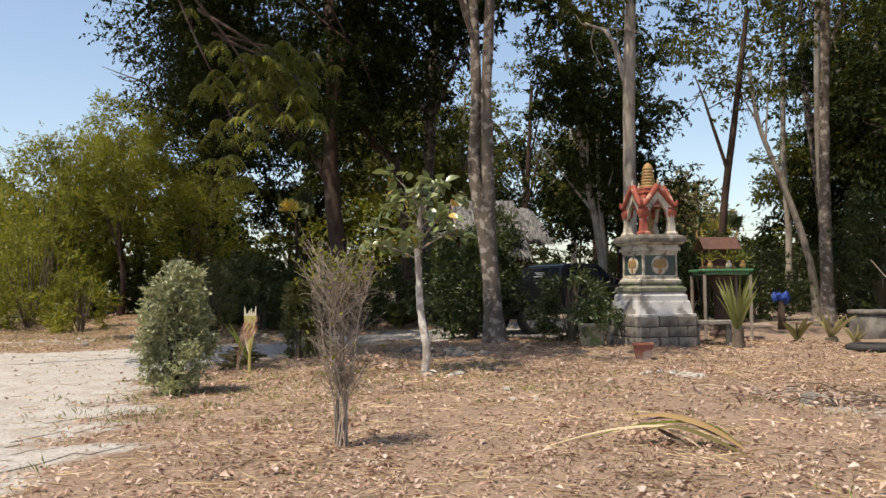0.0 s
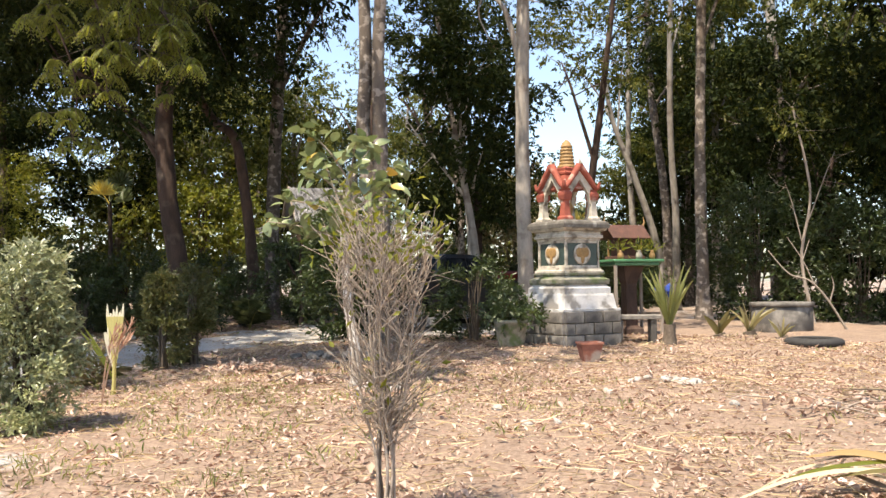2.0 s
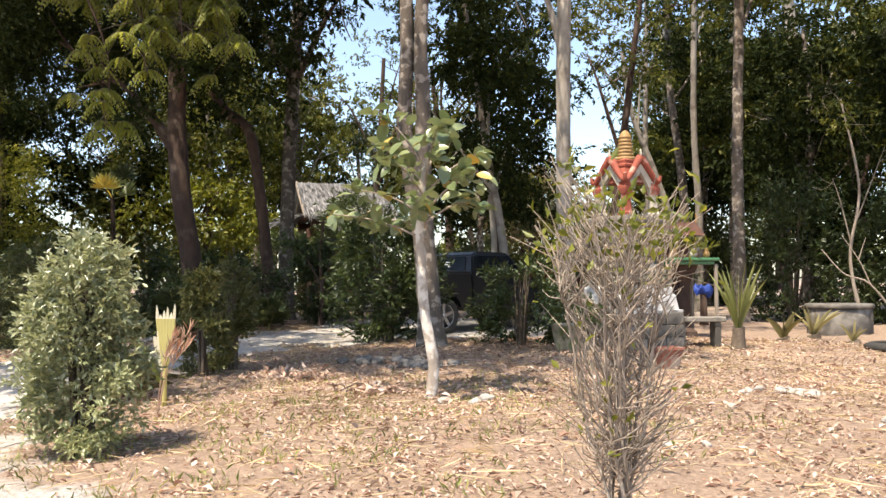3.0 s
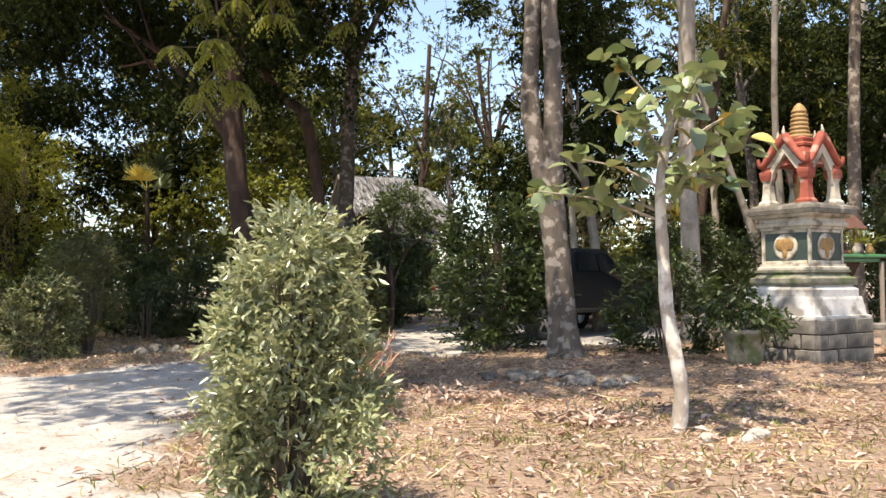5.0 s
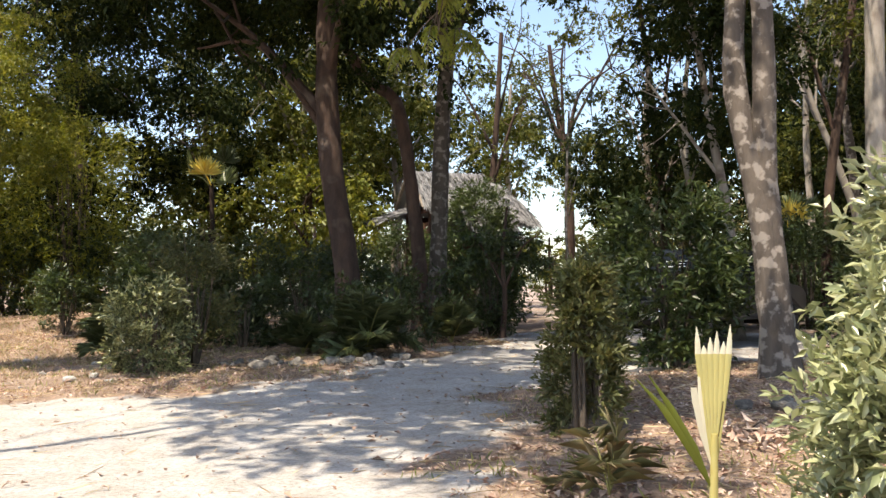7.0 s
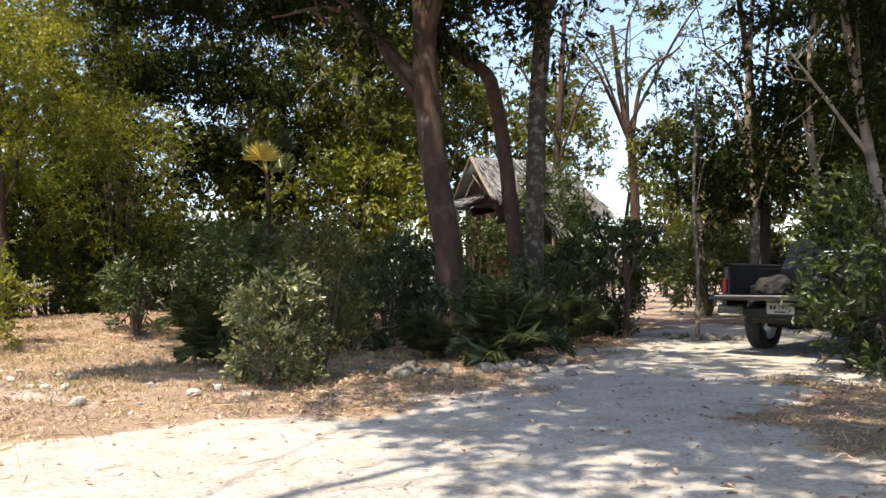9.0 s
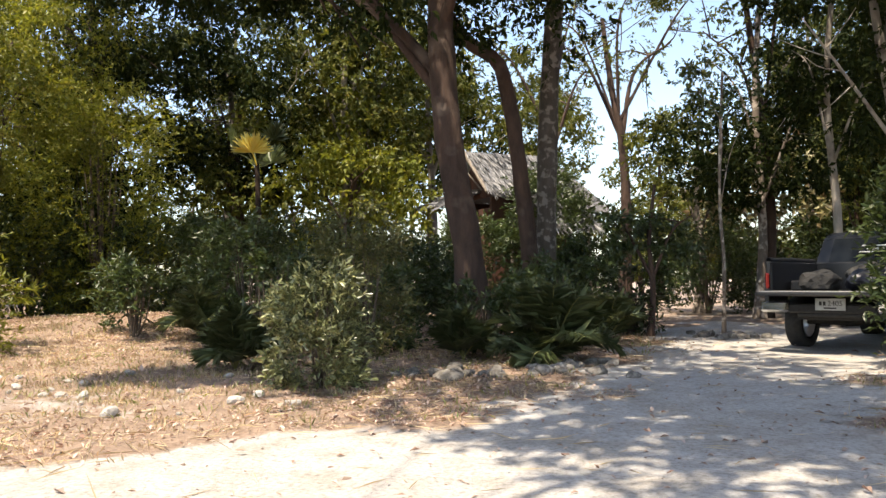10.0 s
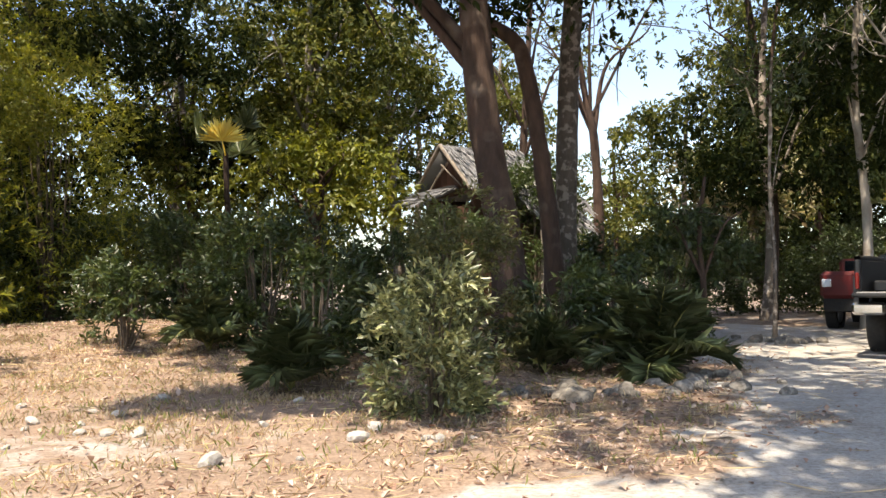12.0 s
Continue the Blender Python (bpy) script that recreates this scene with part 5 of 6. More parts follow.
for i in range(4):
    a = i * 2.4
    g = Geo()
    tip = np.array([0.2 + math.cos(a) * 0.09, math.sin(a) * 0.09, 0.62 + 0.035 * i])
    line = spline([(0, 0, -0.03), tip * [0.35, 0.35, 0.6], tip], 12)
    g.tube(line, np.linspace(0.006, 0.002, 12), 4)
    q = np.repeat(line[7:], 5, 0)
    g.leaves(q, rng.normal(size=q.shape) * 0.22 + [0.3, 0, 0.8], 0.12, 0.009)
    part("stalk", g, M_PLUME, plume)
def fan_palm(x, y, height, leaves, label, size):
    """A palm with round pleated leaves; leaves as (way, lift, material, label)."""
    fan = empty("fan_palm", spot(x, y), label, "palm", "fan palms")
    part("trunk", Geo().tube(spline([(0, 0, -0.1), (0.05, 0, height / 2), (0, 0, height)], 10), np.linspace(0.09, 0.06, 10), 8, 0.1), M_DARKBARK, fan)
    for a, e, mat, lab in leaves:
        g = Geo()
        hub = np.array([math.cos(a) * 0.5, math.sin(a) * 0.5, height + 0.6 * e])
        g.tube(np.array([(0, 0, height - 0.1), hub * [0.5, 0.5, 1] - [0, 0, 0.1], hub]), [0.02, 0.016, 0.012], 5)
        ang = np.linspace(-1.5, 1.5, 30)
        side = np.array([-math.sin(a), math.cos(a), 0])
        up = np.array([math.cos(a) * 0.3, math.sin(a) * 0.3, 0.95])
        g.leaves(np.tile(hub, (30, 1)), np.sin(ang)[:, None] * side + np.cos(ang)[:, None] * up + rng.normal(size=(30, 3)) * 0.02, size * rng.uniform(0.9, 1.05, 30), size * 0.2, fold=0.12, droop=0.05)
        part("leaf", g, mat, fan, lab)


fan_palm(-4.4, 28.1, 2.3, ((-1.7, 0.5, M_YELLOW, "bright yellow fan leaf"), (0.2, 0.7, M_PALM, ""), (2.2, 0.6, M_PALM, ""), (3.6, 0.8, M_PALM, ""), (1.2, 1.0, M_PALM, "")), "fan palm with one yellow leaf catching the sun", 0.62)
fan_palm(-19.6, 26.2, 3.8, ((-1.4, 0.3, M_YELLOW, "yellow fan leaf"), (-2.6, 0.7, M_PALM, ""), (-0.3, 0.9, M_PALM, ""), (2.2, 0.6, M_PALM, ""), (3.6, 0.4, M_PALM, ""), (1.2, 0.1, M_PALM, "")), "slim fan palm with one yellow leaf", 0.55)
for x, y, n, L in ((-15.6, 16.0, 8, 0.9), (-17.3, 18.6, 8, 1.0), (-13.1, 17.2, 7, 0.8), (-15.1, 18.9, 9, 1.3), (-11.3, 19.6, 7, 1.0)):
    palm("palm", x, y, n, L, "small green palm among the shrubs", group="small palms", spread=0.6)
frond = empty("fallen_frond", spot(-1.35, 6.05), "fallen brown palm frond on the litter", "frond")
for pts, r, mat, lab in (([(-0.25, 0, 0.2), (0.0, 0.05, 0.22), (0.3, 0, 0.16), (0.55, -0.05, 0.03)], 0.026, M_DRYPALM, "golden brown curled sheath"),
                         ([(-0.75, -0.45, 0.02), (-0.35, -0.2, 0.13), (0.05, -0.05, 0.16), (0.4, -0.02, 0.1)], 0.014, M_STRAW, "straw-coloured rib"),
                         ([(-0.6, -0.2, 0.02), (-0.2, -0.05, 0.15), (0.25, 0.05, 0.18), (0.5, 0.05, 0.05)], 0.014, M_LIMELEAF, "yellow rib"),
                         ([(-0.2, 0.06, 0.17), (0.05, 0.1, 0.2), (0.3, 0.1, 0.12), (0.5, 0.12, 0.02)], 0.022, M_DARKTWIG, "dark brown leaflet"),
                         ([(-0.15, -0.08, 0.12), (0.1, -0.12, 0.17), (0.35, -0.12, 0.1), (0.6, -0.2, 0.01)], 0.018, M_BROWNLEAF, "brown leaflet"),
                         ([(-0.1, 0.0, 0.15), (0.1, -0.1, 0.08), (0.25, -0.2, 0.0)], 0.02, M_DARKTWIG, ""),
                         ([(-0.45, 0.1, 0.02), (-0.2, 0.05, 0.15), (0.1, -0.1, 0.13), (0.3, -0.15, 0.02)], 0.012, M_STRAW, "")):
    line = spline(pts, 14)
    t = np.linspace(0, 1, 14)[:, None]
    w = r * (0.25 + np.sin(t * math.pi)) * 1.3
    s = np.array([[0.15, 1.0, 0.25]])
    g = Geo()
    k = np.arange(13)[:, None]
    g.add(np.concatenate([line - s * w, line + [0, 0, 0.35] * w, line + s * w]), np.concatenate([k + [[0, 14, 15, 1]], k + [[14, 28, 29, 15]]]))
    part("leaflet", g, mat, frond, lab)


# ---- the hanging yellow-green branch over the track ----
hang = empty("hanging_branch", pose(-9.1, 10.95, 3.45), "hanging branch with feathery yellow-green leaves", "branch")
hang_parent = [((-1.6, -1.2, 4.6), (-0.9, -0.5, 2.2), (-0.4, 0, 0.6), (-0.3, -0.1, -0.4)), ((-0.9, -0.6, 2.8), (0.1, -0.3, 1.4), (0.4, -0.4, 0.1)),
               ((-0.7, -0.5, 2.4), (0.5, -0.2, 1.5), (0.8, -0.3, 0.4)), ((-0.5, -0.4, 2.0), (0.2, 0.4, 1.8), (0.7, 0.6, 1.3)), ((-0.3, -0.4, 1.9), (0.9, -0.1, 1.2), (1.25, 0.0, 0.35))]
for pts in hang_parent:
    line = spline(pts, 18)
    br = part("branch", Geo().tube(line, np.linspace(0.03, 0.006, 18), 6, 0.05), M_DARKBARK, hang)
    g, s = Geo(), Geo()
    for j in range(25):
        # a stalk from which drooping feathered leaflets hang like an umbrella
        q = line[rng.integers(6, 18)]
        p = q + rng.normal(size=3) * [0.2, 0.2, 0.14]
        s.tube(np.array([q, (q + p) / 2 + [0, 0, 0.02], p]), [0.006, 0.005, 0.003], 4)
        for k in range(6):
            a = rng.uniform(0, 6.28)
            frond_geo(g, s, p, (math.cos(a), math.sin(a), 0.1), rng.uniform(0.14, 0.27), 8, 0.07, 0.028, arch=1.1, vee=-0.3)
    foliage = part("foliage", g, M_FEATHERLEAF, br)
    foliage["kind"] = "stuff"
    part("stalk", s, M_DARKTWIG, br)["kind"] = "stuff"

# ---- the pickup truck ----
truck = empty("pickup_truck", pose(-8.44, 18.33, 0.155, 0, 0, -33) @ Matrix.Diagonal((1.1, 1.08, 1.03, 1)), "old black pickup truck with its tailgate down", "truck")
part("chassis", box_bm(((0, 2.2, 0.5), (0.9, 4.3, 0.14)), ((0, 0.95, 0.38), (1.3, 0.1, 0.1)), ((0, 3.85, 0.38), (1.3, 0.1, 0.1))), M_RUBBER, truck, "dark underframe and axles")
bed = part("bed", box_bm(((0, 0.85, 0.76), (1.56, 1.6, 0.06)), ((-0.79, 0.85, 0.96), (0.08, 1.6, 0.46)), ((0.79, 0.85, 0.96), (0.08, 1.6, 0.46)), ((0, 1.62, 0.96), (1.56, 0.06, 0.46)),
                         ((-0.56, 0.95, 0.86), (0.32, 0.8, 0.14)), ((0.56, 0.95, 0.86), (0.32, 0.8, 0.14)), bevel=0.02), M_BLACK, truck, "open cargo bed")
for sx in (-1, 1):
    part("bed_rail", Geo().tube([(sx * 0.79, 0.06, 1.2), (sx * 0.79, 0.8, 1.21), (sx * 0.79, 1.62, 1.2)], [0.035] * 3, 8), M_BLACK, bed)
    # side panel below the bed with a wheel arch
    bm = bmesh.new()
    arch = [(0.03, 0.55), (0.55, 0.55)] + [(0.95 + 0.42 * math.cos(a), 0.42 + 0.42 * math.sin(a)) for a in np.linspace(math.pi * 0.92, math.pi * 0.08, 9)] + [(1.4, 0.5), (1.65, 0.5), (1.65, 0.98), (0.03, 0.98)]
    vs = [bm.verts.new((sx * 0.835, y, z)) for y, z in arch]
    f = bm.faces.new(vs if sx < 0 else vs[::-1])
    ext = bmesh.ops.extrude_face_region(bm, geom=[f])
    bmesh.ops.translate(bm, verts=[e for e in ext["geom"] if isinstance(e, bmesh.types.BMVert)], vec=(-sx * 0.05, 0, 0))
    bmesh.ops.recalc_face_normals(bm, faces=bm.faces[:])
    part("fender", bm, M_BLACK, bed)
    part("tail_lamp", box_bm(((sx * 0.79, 0.012, 0.93), (0.04, 0.05, 0.2)), bevel=0.012), M_REDLAMP, truck, "red tail lamp")
    part("bumper_corner", box_bm(((sx * 0.66, -0.07, 0.60), (0.34, 0.14, 0.15)), bevel=0.03), M_CHROME, truck, "pale chrome bumper corner")
gate = part("tailgate", box_bm(((0, -0.22, 0.765), (1.54, 0.46, 0.05)), bevel=0.018), M_BLACK, truck, "lowered tailgate, dusty on top")
part("tailgate_lining", box_bm(((0, -0.22, 0.795), (1.44, 0.4, 0.012)), bevel=0.004), M_STEEL, gate, "scuffed bare metal lining")
part("bumper", box_bm(((0, -0.06, 0.58), (1.0, 0.1, 0.12)), ((0, -0.05, 0.5), (0.8, 0.08, 0.06)), bevel=0.02), M_RUBBER, truck, "black step bumper")
plate = part("number_plate", box_bm(((0, -0.135, 0.635), (0.34, 0.012, 0.15)), bevel=0.004), M_PLATE, truck, "dusty white number plate")


def lettering(text, size, m, parent, material, name="lettering"):
    cu = bpy.data.curves.new(name, "FONT")
    cu.body, cu.size, cu.extrude = text, size, 0.001
    cu.align_x, cu.align_y = "CENTER", "CENTER"
    ob = new("lettering_source", cu)
    me = bpy.data.meshes.new_from_object(ob.evaluated_get(bpy.context.evaluated_depsgraph_get()))
    bpy.data.objects.remove(ob)
    me.materials.clear()
    me.materials.append(material)
    out = new(name, me)
    out.parent = parent
    out.matrix_basis = m
    return out


lettering("2405", 0.085, pose(0.055, -0.1425, 0.645, 90), plate, M_RUBBER)
part("marks", box_bm(((-0.11, -0.142, 0.645), (0.03, 0.003, 0.05)), ((-0.065, -0.142, 0.645), (0.03, 0.003, 0.05)), ((0, -0.142, 0.588), (0.14, 0.003, 0.018)), bevel=0), M_RUBBER, plate)
# cab, from a side outline swept across with the roof narrower than the sills
cabline = [(1.68, 0.5), (1.68, 1.15), (1.8, 1.56), (1.95, 1.63), (2.75, 1.63), (2.9, 1.58), (3.35, 1.12), (4.35, 1.0), (4.5, 0.9), (4.5, 0.5)]
bm = bmesh.new()
cols = []
for sx in (-1, 1):
    cols.append([bm.verts.new((sx * (0.83 if z < 1.2 else 0.83 - (z - 1.15) * 0.28), y, z)) for y, z in cabline])
for i in range(len(cabline)):
    j = (i + 1) % len(cabline)
    bm.faces.new((cols[0][i], cols[0][j], cols[1][j], cols[1][i]))
bm.faces.new(cols[0][::-1])
bm.faces.new(cols[1])
bmesh.ops.recalc_face_normals(bm, faces=bm.faces[:])
bmesh.ops.bevel(bm, geom=bm.edges[:], offset=0.035, segments=2, affect="EDGES")
cab = part("cab", bm, M_BLACK, truck, "black cab and bonnet")


def pane(name, pts, off, lab=""):
    bm = bmesh.new()
    f = bm.faces.new([bm.verts.new(p) for p in pts])
    f.normal_update()
    n = f.normal * off
    ext = bmesh.ops.extrude_face_region(bm, geom=[f])
    bmesh.ops.translate(bm, verts=[e for e in ext["geom"] if isinstance(e, bmesh.types.BMVert)], vec=n)
    bmesh.ops.recalc_face_normals(bm, faces=bm.faces[:])
    return part(name, bm, M_GLASS, cab, lab)


win = pane("rear_window", [(-0.62, 1.685, 1.19), (0.62, 1.685, 1.19), (0.56, 1.785, 1.53), (-0.56, 1.785, 1.53)], 0.012, "dark rear window with white lettering")
for i, (w, z) in enumerate(((0.40, 1.42), (0.28, 1.375), (0.46, 1.33))):
    part("lettering_bar", box_bm(((0.0, 1.655 + (z - 1.19) * 0.294, z), (w, 0.004, 0.014)), bevel=0), M_WHITE, win, "line of small white lettering")
for sx in (-1, 1):
    s = sx
    pane("side_window", [(s * 0.818, 1.86, 1.2), (s * 0.818, 2.45, 1.2), (s * 0.725, 2.45, 1.54), (s * 0.727, 1.93, 1.54)][::s], 0.01)
    pane("side_window", [(s * 0.818, 2.5, 1.2), (s * 0.818, 3.12, 1.2), (s * 0.725, 2.82, 1.54), (s * 0.725, 2.5, 1.54)][::s], 0.01)
    mir = part("mirror", box_bm(((s * 0.97, 3.0, 1.24), (0.18, 0.07, 0.14)), ((s * 0.86, 3.02, 1.2), (0.12, 0.03, 0.03)), bevel=0.015), M_BLACK, cab)
    part("sill", box_bm(((s * 0.83, 2.4, 0.5), (0.07, 1.3, 0.07))), M_RUBBER, cab)
bm = bmesh.new()
tprof = [(0.235, -0.09), (0.3, -0.11), (0.345, -0.1), (0.36, -0.07), (0.36, 0.07), (0.345, 0.1), (0.3, 0.11), (0.235, 0.09)]
rings = [[bm.verts.new((h, r * math.cos(i * math.pi / 16), r * math.sin(i * math.pi / 16))) for r, h in tprof] for i in range(32)]
for i in range(32):
    for j in range(len(tprof) - 1):
        bm.faces.new((rings[i][j], rings[i][j + 1], rings[(i + 1) % 32][j + 1], rings[(i + 1) % 32][j])).smooth = True
tyre_me = bpy.data.meshes.new("tyre")
bm.to_mesh(tyre_me)
bm.free()
tyre_me.materials.append(M_RUBBER)
rim = bmesh.new()
for i in range(5):
    bmesh.ops.create_cube(rim, size=1, matrix=Matrix.Rotation(i * 2 * math.pi / 5, 4, "X") @ pose(0.05, 0, 0.125) @ Matrix.Diagonal((0.035, 0.065, 0.21, 1)))
ringv = [[rim.verts.new((h, r * math.cos(i * math.pi / 16), r * math.sin(i * math.pi / 16))) for r, h in ((0.24, 0.09), (0.225, 0.085), (0.205, 0.0), (0.205, -0.09))] for i in range(32)]
for i in range(32):
    for j in range(3):
        rim.faces.new((ringv[i][j], ringv[(i + 1) % 32][j], ringv[(i + 1) % 32][j + 1], ringv[i][j + 1]))
bmesh.ops.create_icosphere(rim, subdivisions=2, radius=0.055, matrix=pose(0.055, 0, 0))
rim_me = bpy.data.meshes.new("rim")
rim.to_mesh(rim_me)
rim.free()
rim_me.materials.append(M_STEEL)
for sx in (-1, 1):
    for y in (0.95, 3.85):
        wheel = new("wheel", tyre_me)
        wheel.parent = truck
        wheel.matrix_basis = pose(sx * 0.72, y, 0.36, 0, 0, 0 if sx > 0 else 180)
        r = new("rim", rim_me)
        r.parent = wheel
# load in the bed
for x, y, sx, sy, sz, mat, lab in ((-0.3, 0.4, 0.5, 0.4, 0.3, M_RUBBER, "dark plastic sack"), (0.25, 0.5, 0.55, 0.5, 0.34, M_TARP, "dark grey tarpaulin bundle"), (0.1, 1.1, 0.6, 0.5, 0.4, M_RUBBER, "dark plastic sack")):
    top = empty("sack", pose(-8.44, 18.33, 0.155, 0, 0, -33) @ Matrix.Diagonal((1.1, 1.08, 1.03, 1)) @ pose(x, y, 0.79), lab + " in the cargo bed", "sack", "sacks in the truck")
    bm = bmesh.new()
    bmesh.ops.create_icosphere(bm, subdivisions=3, radius=0.5, matrix=Matrix.Diagonal((sx, sy, sz, 1)))
    for v in bm.verts:
        v.co += v.co.normalized() * noise.noise(v.co * 8 + Vector((x * 9, 0, 0))) * 0.06
        v.co.z = max(v.co.z, -sz * 0.4) + sz * 0.4
    part("bag", bm, mat, top)

# ---- the red vehicle further back ----
red = empty("red_car", pose(-7.1, 23.6, 0.16, 0, 0, -35), "parked red car half hidden behind the truck", "car")
part("body", box_bm(((0, 1.5, 0.86), (1.5, 3.2, 0.5)), ((0, 1.5, 1.2), (1.2, 1.7, 0.3)), bevel=0.07), M_DEEPRED, red, "dusty red body with shade in its paint")
part("underbody", box_bm(((0, 1.5, 0.5), (1.4, 3.1, 0.26)), bevel=0.03), M_RUBBER, red)
part("rear_window", box_bm(((0, 0.63, 1.21), (0.95, 0.04, 0.2)), bevel=0.01), M_GLASS, red)
for sx in (-1, 1):
    part("tail_lamp", box_bm(((sx * 0.62, -0.105, 0.9), (0.16, 0.04, 0.14)), bevel=0.01), M_WHITE, red)
    for y in (0.6, 2.5):
        w = new("wheel", tyre_me)
        w.parent = red
        w.matrix_basis = pose(sx * 0.66, y, 0.36, 0, 0, 0 if sx > 0 else 180)
        r = new("rim", rim_me)
        r.parent = w

# ---- the thatched hut ----
# its front gable stands at the origin, the ridge runs along x
hut = empty("hut", pose(-15.15, 30.62, 0.24, 0, 0, 33), "small wooden hut with a grey thatched roof", "hut")


def thatch(geo, a, b, c, d, rows, per):
    """Overlapping bundles of straw on the slope from the ridge a-b to the eave d-c."""
    a, b, c, d = (np.asarray(p, float) for p in (a, b, c, d))
    nor = unit(np.cross(b - a, d - a))
    if nor[2] < 0:
        nor = -nor
    geo.add([a, b, c, d, a + nor * 0.08, b + nor * 0.08, c + nor * 0.06, d + nor * 0.06], [[0, 3, 2, 1], [4, 5, 6, 7], [0, 1, 5, 4], [1, 2, 6, 5], [2, 3, 7, 6], [3, 0, 4, 7]])
    for i in range(rows):
        s = rng.uniform(-0.01, 1.01, per)[:, None]
        t = ((i + rng.uniform(-0.2, 0.3, per)) / rows)[:, None]
        p = a + (b - a) * s + ((d - a) * (1 - s) + (c - b) * s) * t + nor * (0.09 + 0.05 * rng.uniform(size=(per, 1)))
        way = unit(d - a) + rng.normal(size=(per, 3)) * 0.1
        geo.leaves(p, way, rng.uniform(0.35, 0.7, per), 0.05, fold=0.2, droop=0.02)


part("wall", box_bm(((1.5, -1.15, 1.6), (2.5, 0.1, 3.2)), ((1.5, 1.15, 1.6), (2.5, 0.1, 3.2)), ((2.8, 0, 1.6), (0.1, 2.2, 3.2)), bevel=0.01), M_WOOD, hut, "red-brown boarded wall")
part("front_wall", box_bm(((0.3, -0.8, 1.45), (0.1, 0.6, 2.9)), ((0.3, 0.8, 1.45), (0.1, 0.6, 2.9)), ((0.3, 0, 2.5), (0.1, 1.0, 0.8)), bevel=0.01), M_WOOD, hut, "boarded front wall with a doorway")
for i in range(7):
    y = -1.05 + i * 0.35
    h = (1.5 - abs(y)) * 0.78
    part("gable_board", box_bm(((0.28, y, 3.2 + h / 2), (0.03, 0.33, h)), bevel=0.004), M_WOOD, hut)
for sg in (-1, 1):
    g = Geo()
    thatch(g, (0, 0, 4.5), (2.4, 0, 4.5), (2.4, sg * 1.5, 3.3), (0, sg * 1.5, 3.3), 12, 240)
    part("roof", g, M_THATCH, hut, "grey thatched roof slope")
    g = Geo()
    thatch(g, (2.35, 0, 4.26), (2.95, 0, 4.2), (3.6, sg * 1.6, 2.9), (2.35, sg * 1.6, 3.0), 10, 110)
    part("roof", g, M_THATCH, hut, "lower thatched roof slope")
    g = Geo()
    g.tube(np.array([(-0.03, 0, 4.58), (-0.05, sg * 0.8, 3.93), (-0.04, sg * 1.56, 3.28)]), [0.06, 0.055, 0.05], 6)
    part("bargeboard", g, M_GREYWOOD, hut, "weathered grey bargeboard")
    part("brace", Geo().tube(np.array([(0.1, sg * 0.9, 3.4), (0.08, sg * 0.3, 3.8), (0.1, -sg * 0.2, 4.1)]), [0.025] * 3, 6), M_GREYWOOD, hut)
g = Geo()
thatch(g, (2.93, -0.1, 4.2), (2.93, 0.1, 4.2), (3.6, 1.6, 2.9), (3.6, -1.6, 2.9), 9, 130)
part("roof", g, M_THATCH, hut, "sloping thatched end")
g = Geo()
thatch(g, (0.25, -0.5, 3.35), (0.25, 1.2, 3.35), (-0.8, 1.3, 2.95), (-0.8, -0.6, 2.95), 5, 120)
part("awning", g, M_THATCH, hut, "thatched awning over the front")
for y in (-0.5, 1.15):
    part("post", Geo().tube([(-0.7, y, -0.1), (-0.7, y, 1.4), (-0.68, y, 2.98)], [0.06, 0.055, 0.05], 8), M_GREYWOOD, hut)
porch = empty("thatched_shelter", pose(-12.7, 29.7, 0.2, 0, 0, 41), "open shelter with a sloping thatched roof", "shelter")
for sg in (-1, 1):
    g = Geo()
    thatch(g, (-0.75, 0, 3.2), (0.75, 0, 3.2), (0.75, sg * 1.1, 2.3), (-0.75, sg * 1.1, 2.3), 9, 110)
    part("roof", g, M_THATCH, porch)
for x in (-0.6, 0.6):
    for y in (-0.9, 0.9):
        part("post", Geo().tube([(x, y, -0.1), (x, y, 1.2), (x, y, 2.5)], [0.06, 0.055, 0.05], 8), M_GREYWOOD, porch)

# ---- stones ----
def rock_mesh(seed, material):
    bm = bmesh.new()
    bmesh.ops.create_icosphere(bm, subdivisions=2, radius=0.5)
    for v in bm.verts:
        k = 1 + 0.45 * noise.noise(v.co * 1.7 + Vector((seed * 7.1, 0, 0))) + 0.15 * noise.noise(v.co * 5 + Vector((0, seed, 0)))
        v.co = Vector((v.co.x * k, v.co.y * k * 0.85, v.co.z * k * 0.65))
    me = bpy.data.meshes.new("rock")
    bm.to_mesh(me)
    bm.free()
    me.materials.append(material)
    return me


ROCKS = [rock_mesh(i, M_ROCK) for i in range(5)]
WHITES = [rock_mesh(i + 9, M_WHITEROCK) for i in range(3)]


def stones(n, x, y, sx, sy, lo, hi, label, group, meshes):
    for i in range(n):
        px, py = x + rng.normal() * sx, y + rng.normal() * sy
        s = rng.uniform(lo, hi)
        ob = new("rock", meshes[rng.integers(len(meshes))])
        ob.matrix_world = pose(px, py, float(surface(px, py)) + s * 0.14, rng.uniform(-25, 25), rng.uniform(-25, 25), rng.uniform(0, 360)) @ Matrix.Scale(s, 4)
        tagged(ob, label, "rock", group)


stones(26, -6.4, 12.6, 0.4, 0.22, 0.08, 0.24, "grey stone in a small heap", "stones by the tree", ROCKS)
stones(30, -13.0, 15.55, 0.6, 0.12, 0.1, 0.26, "grey stone edging the bed", "stones edging the bed", ROCKS)
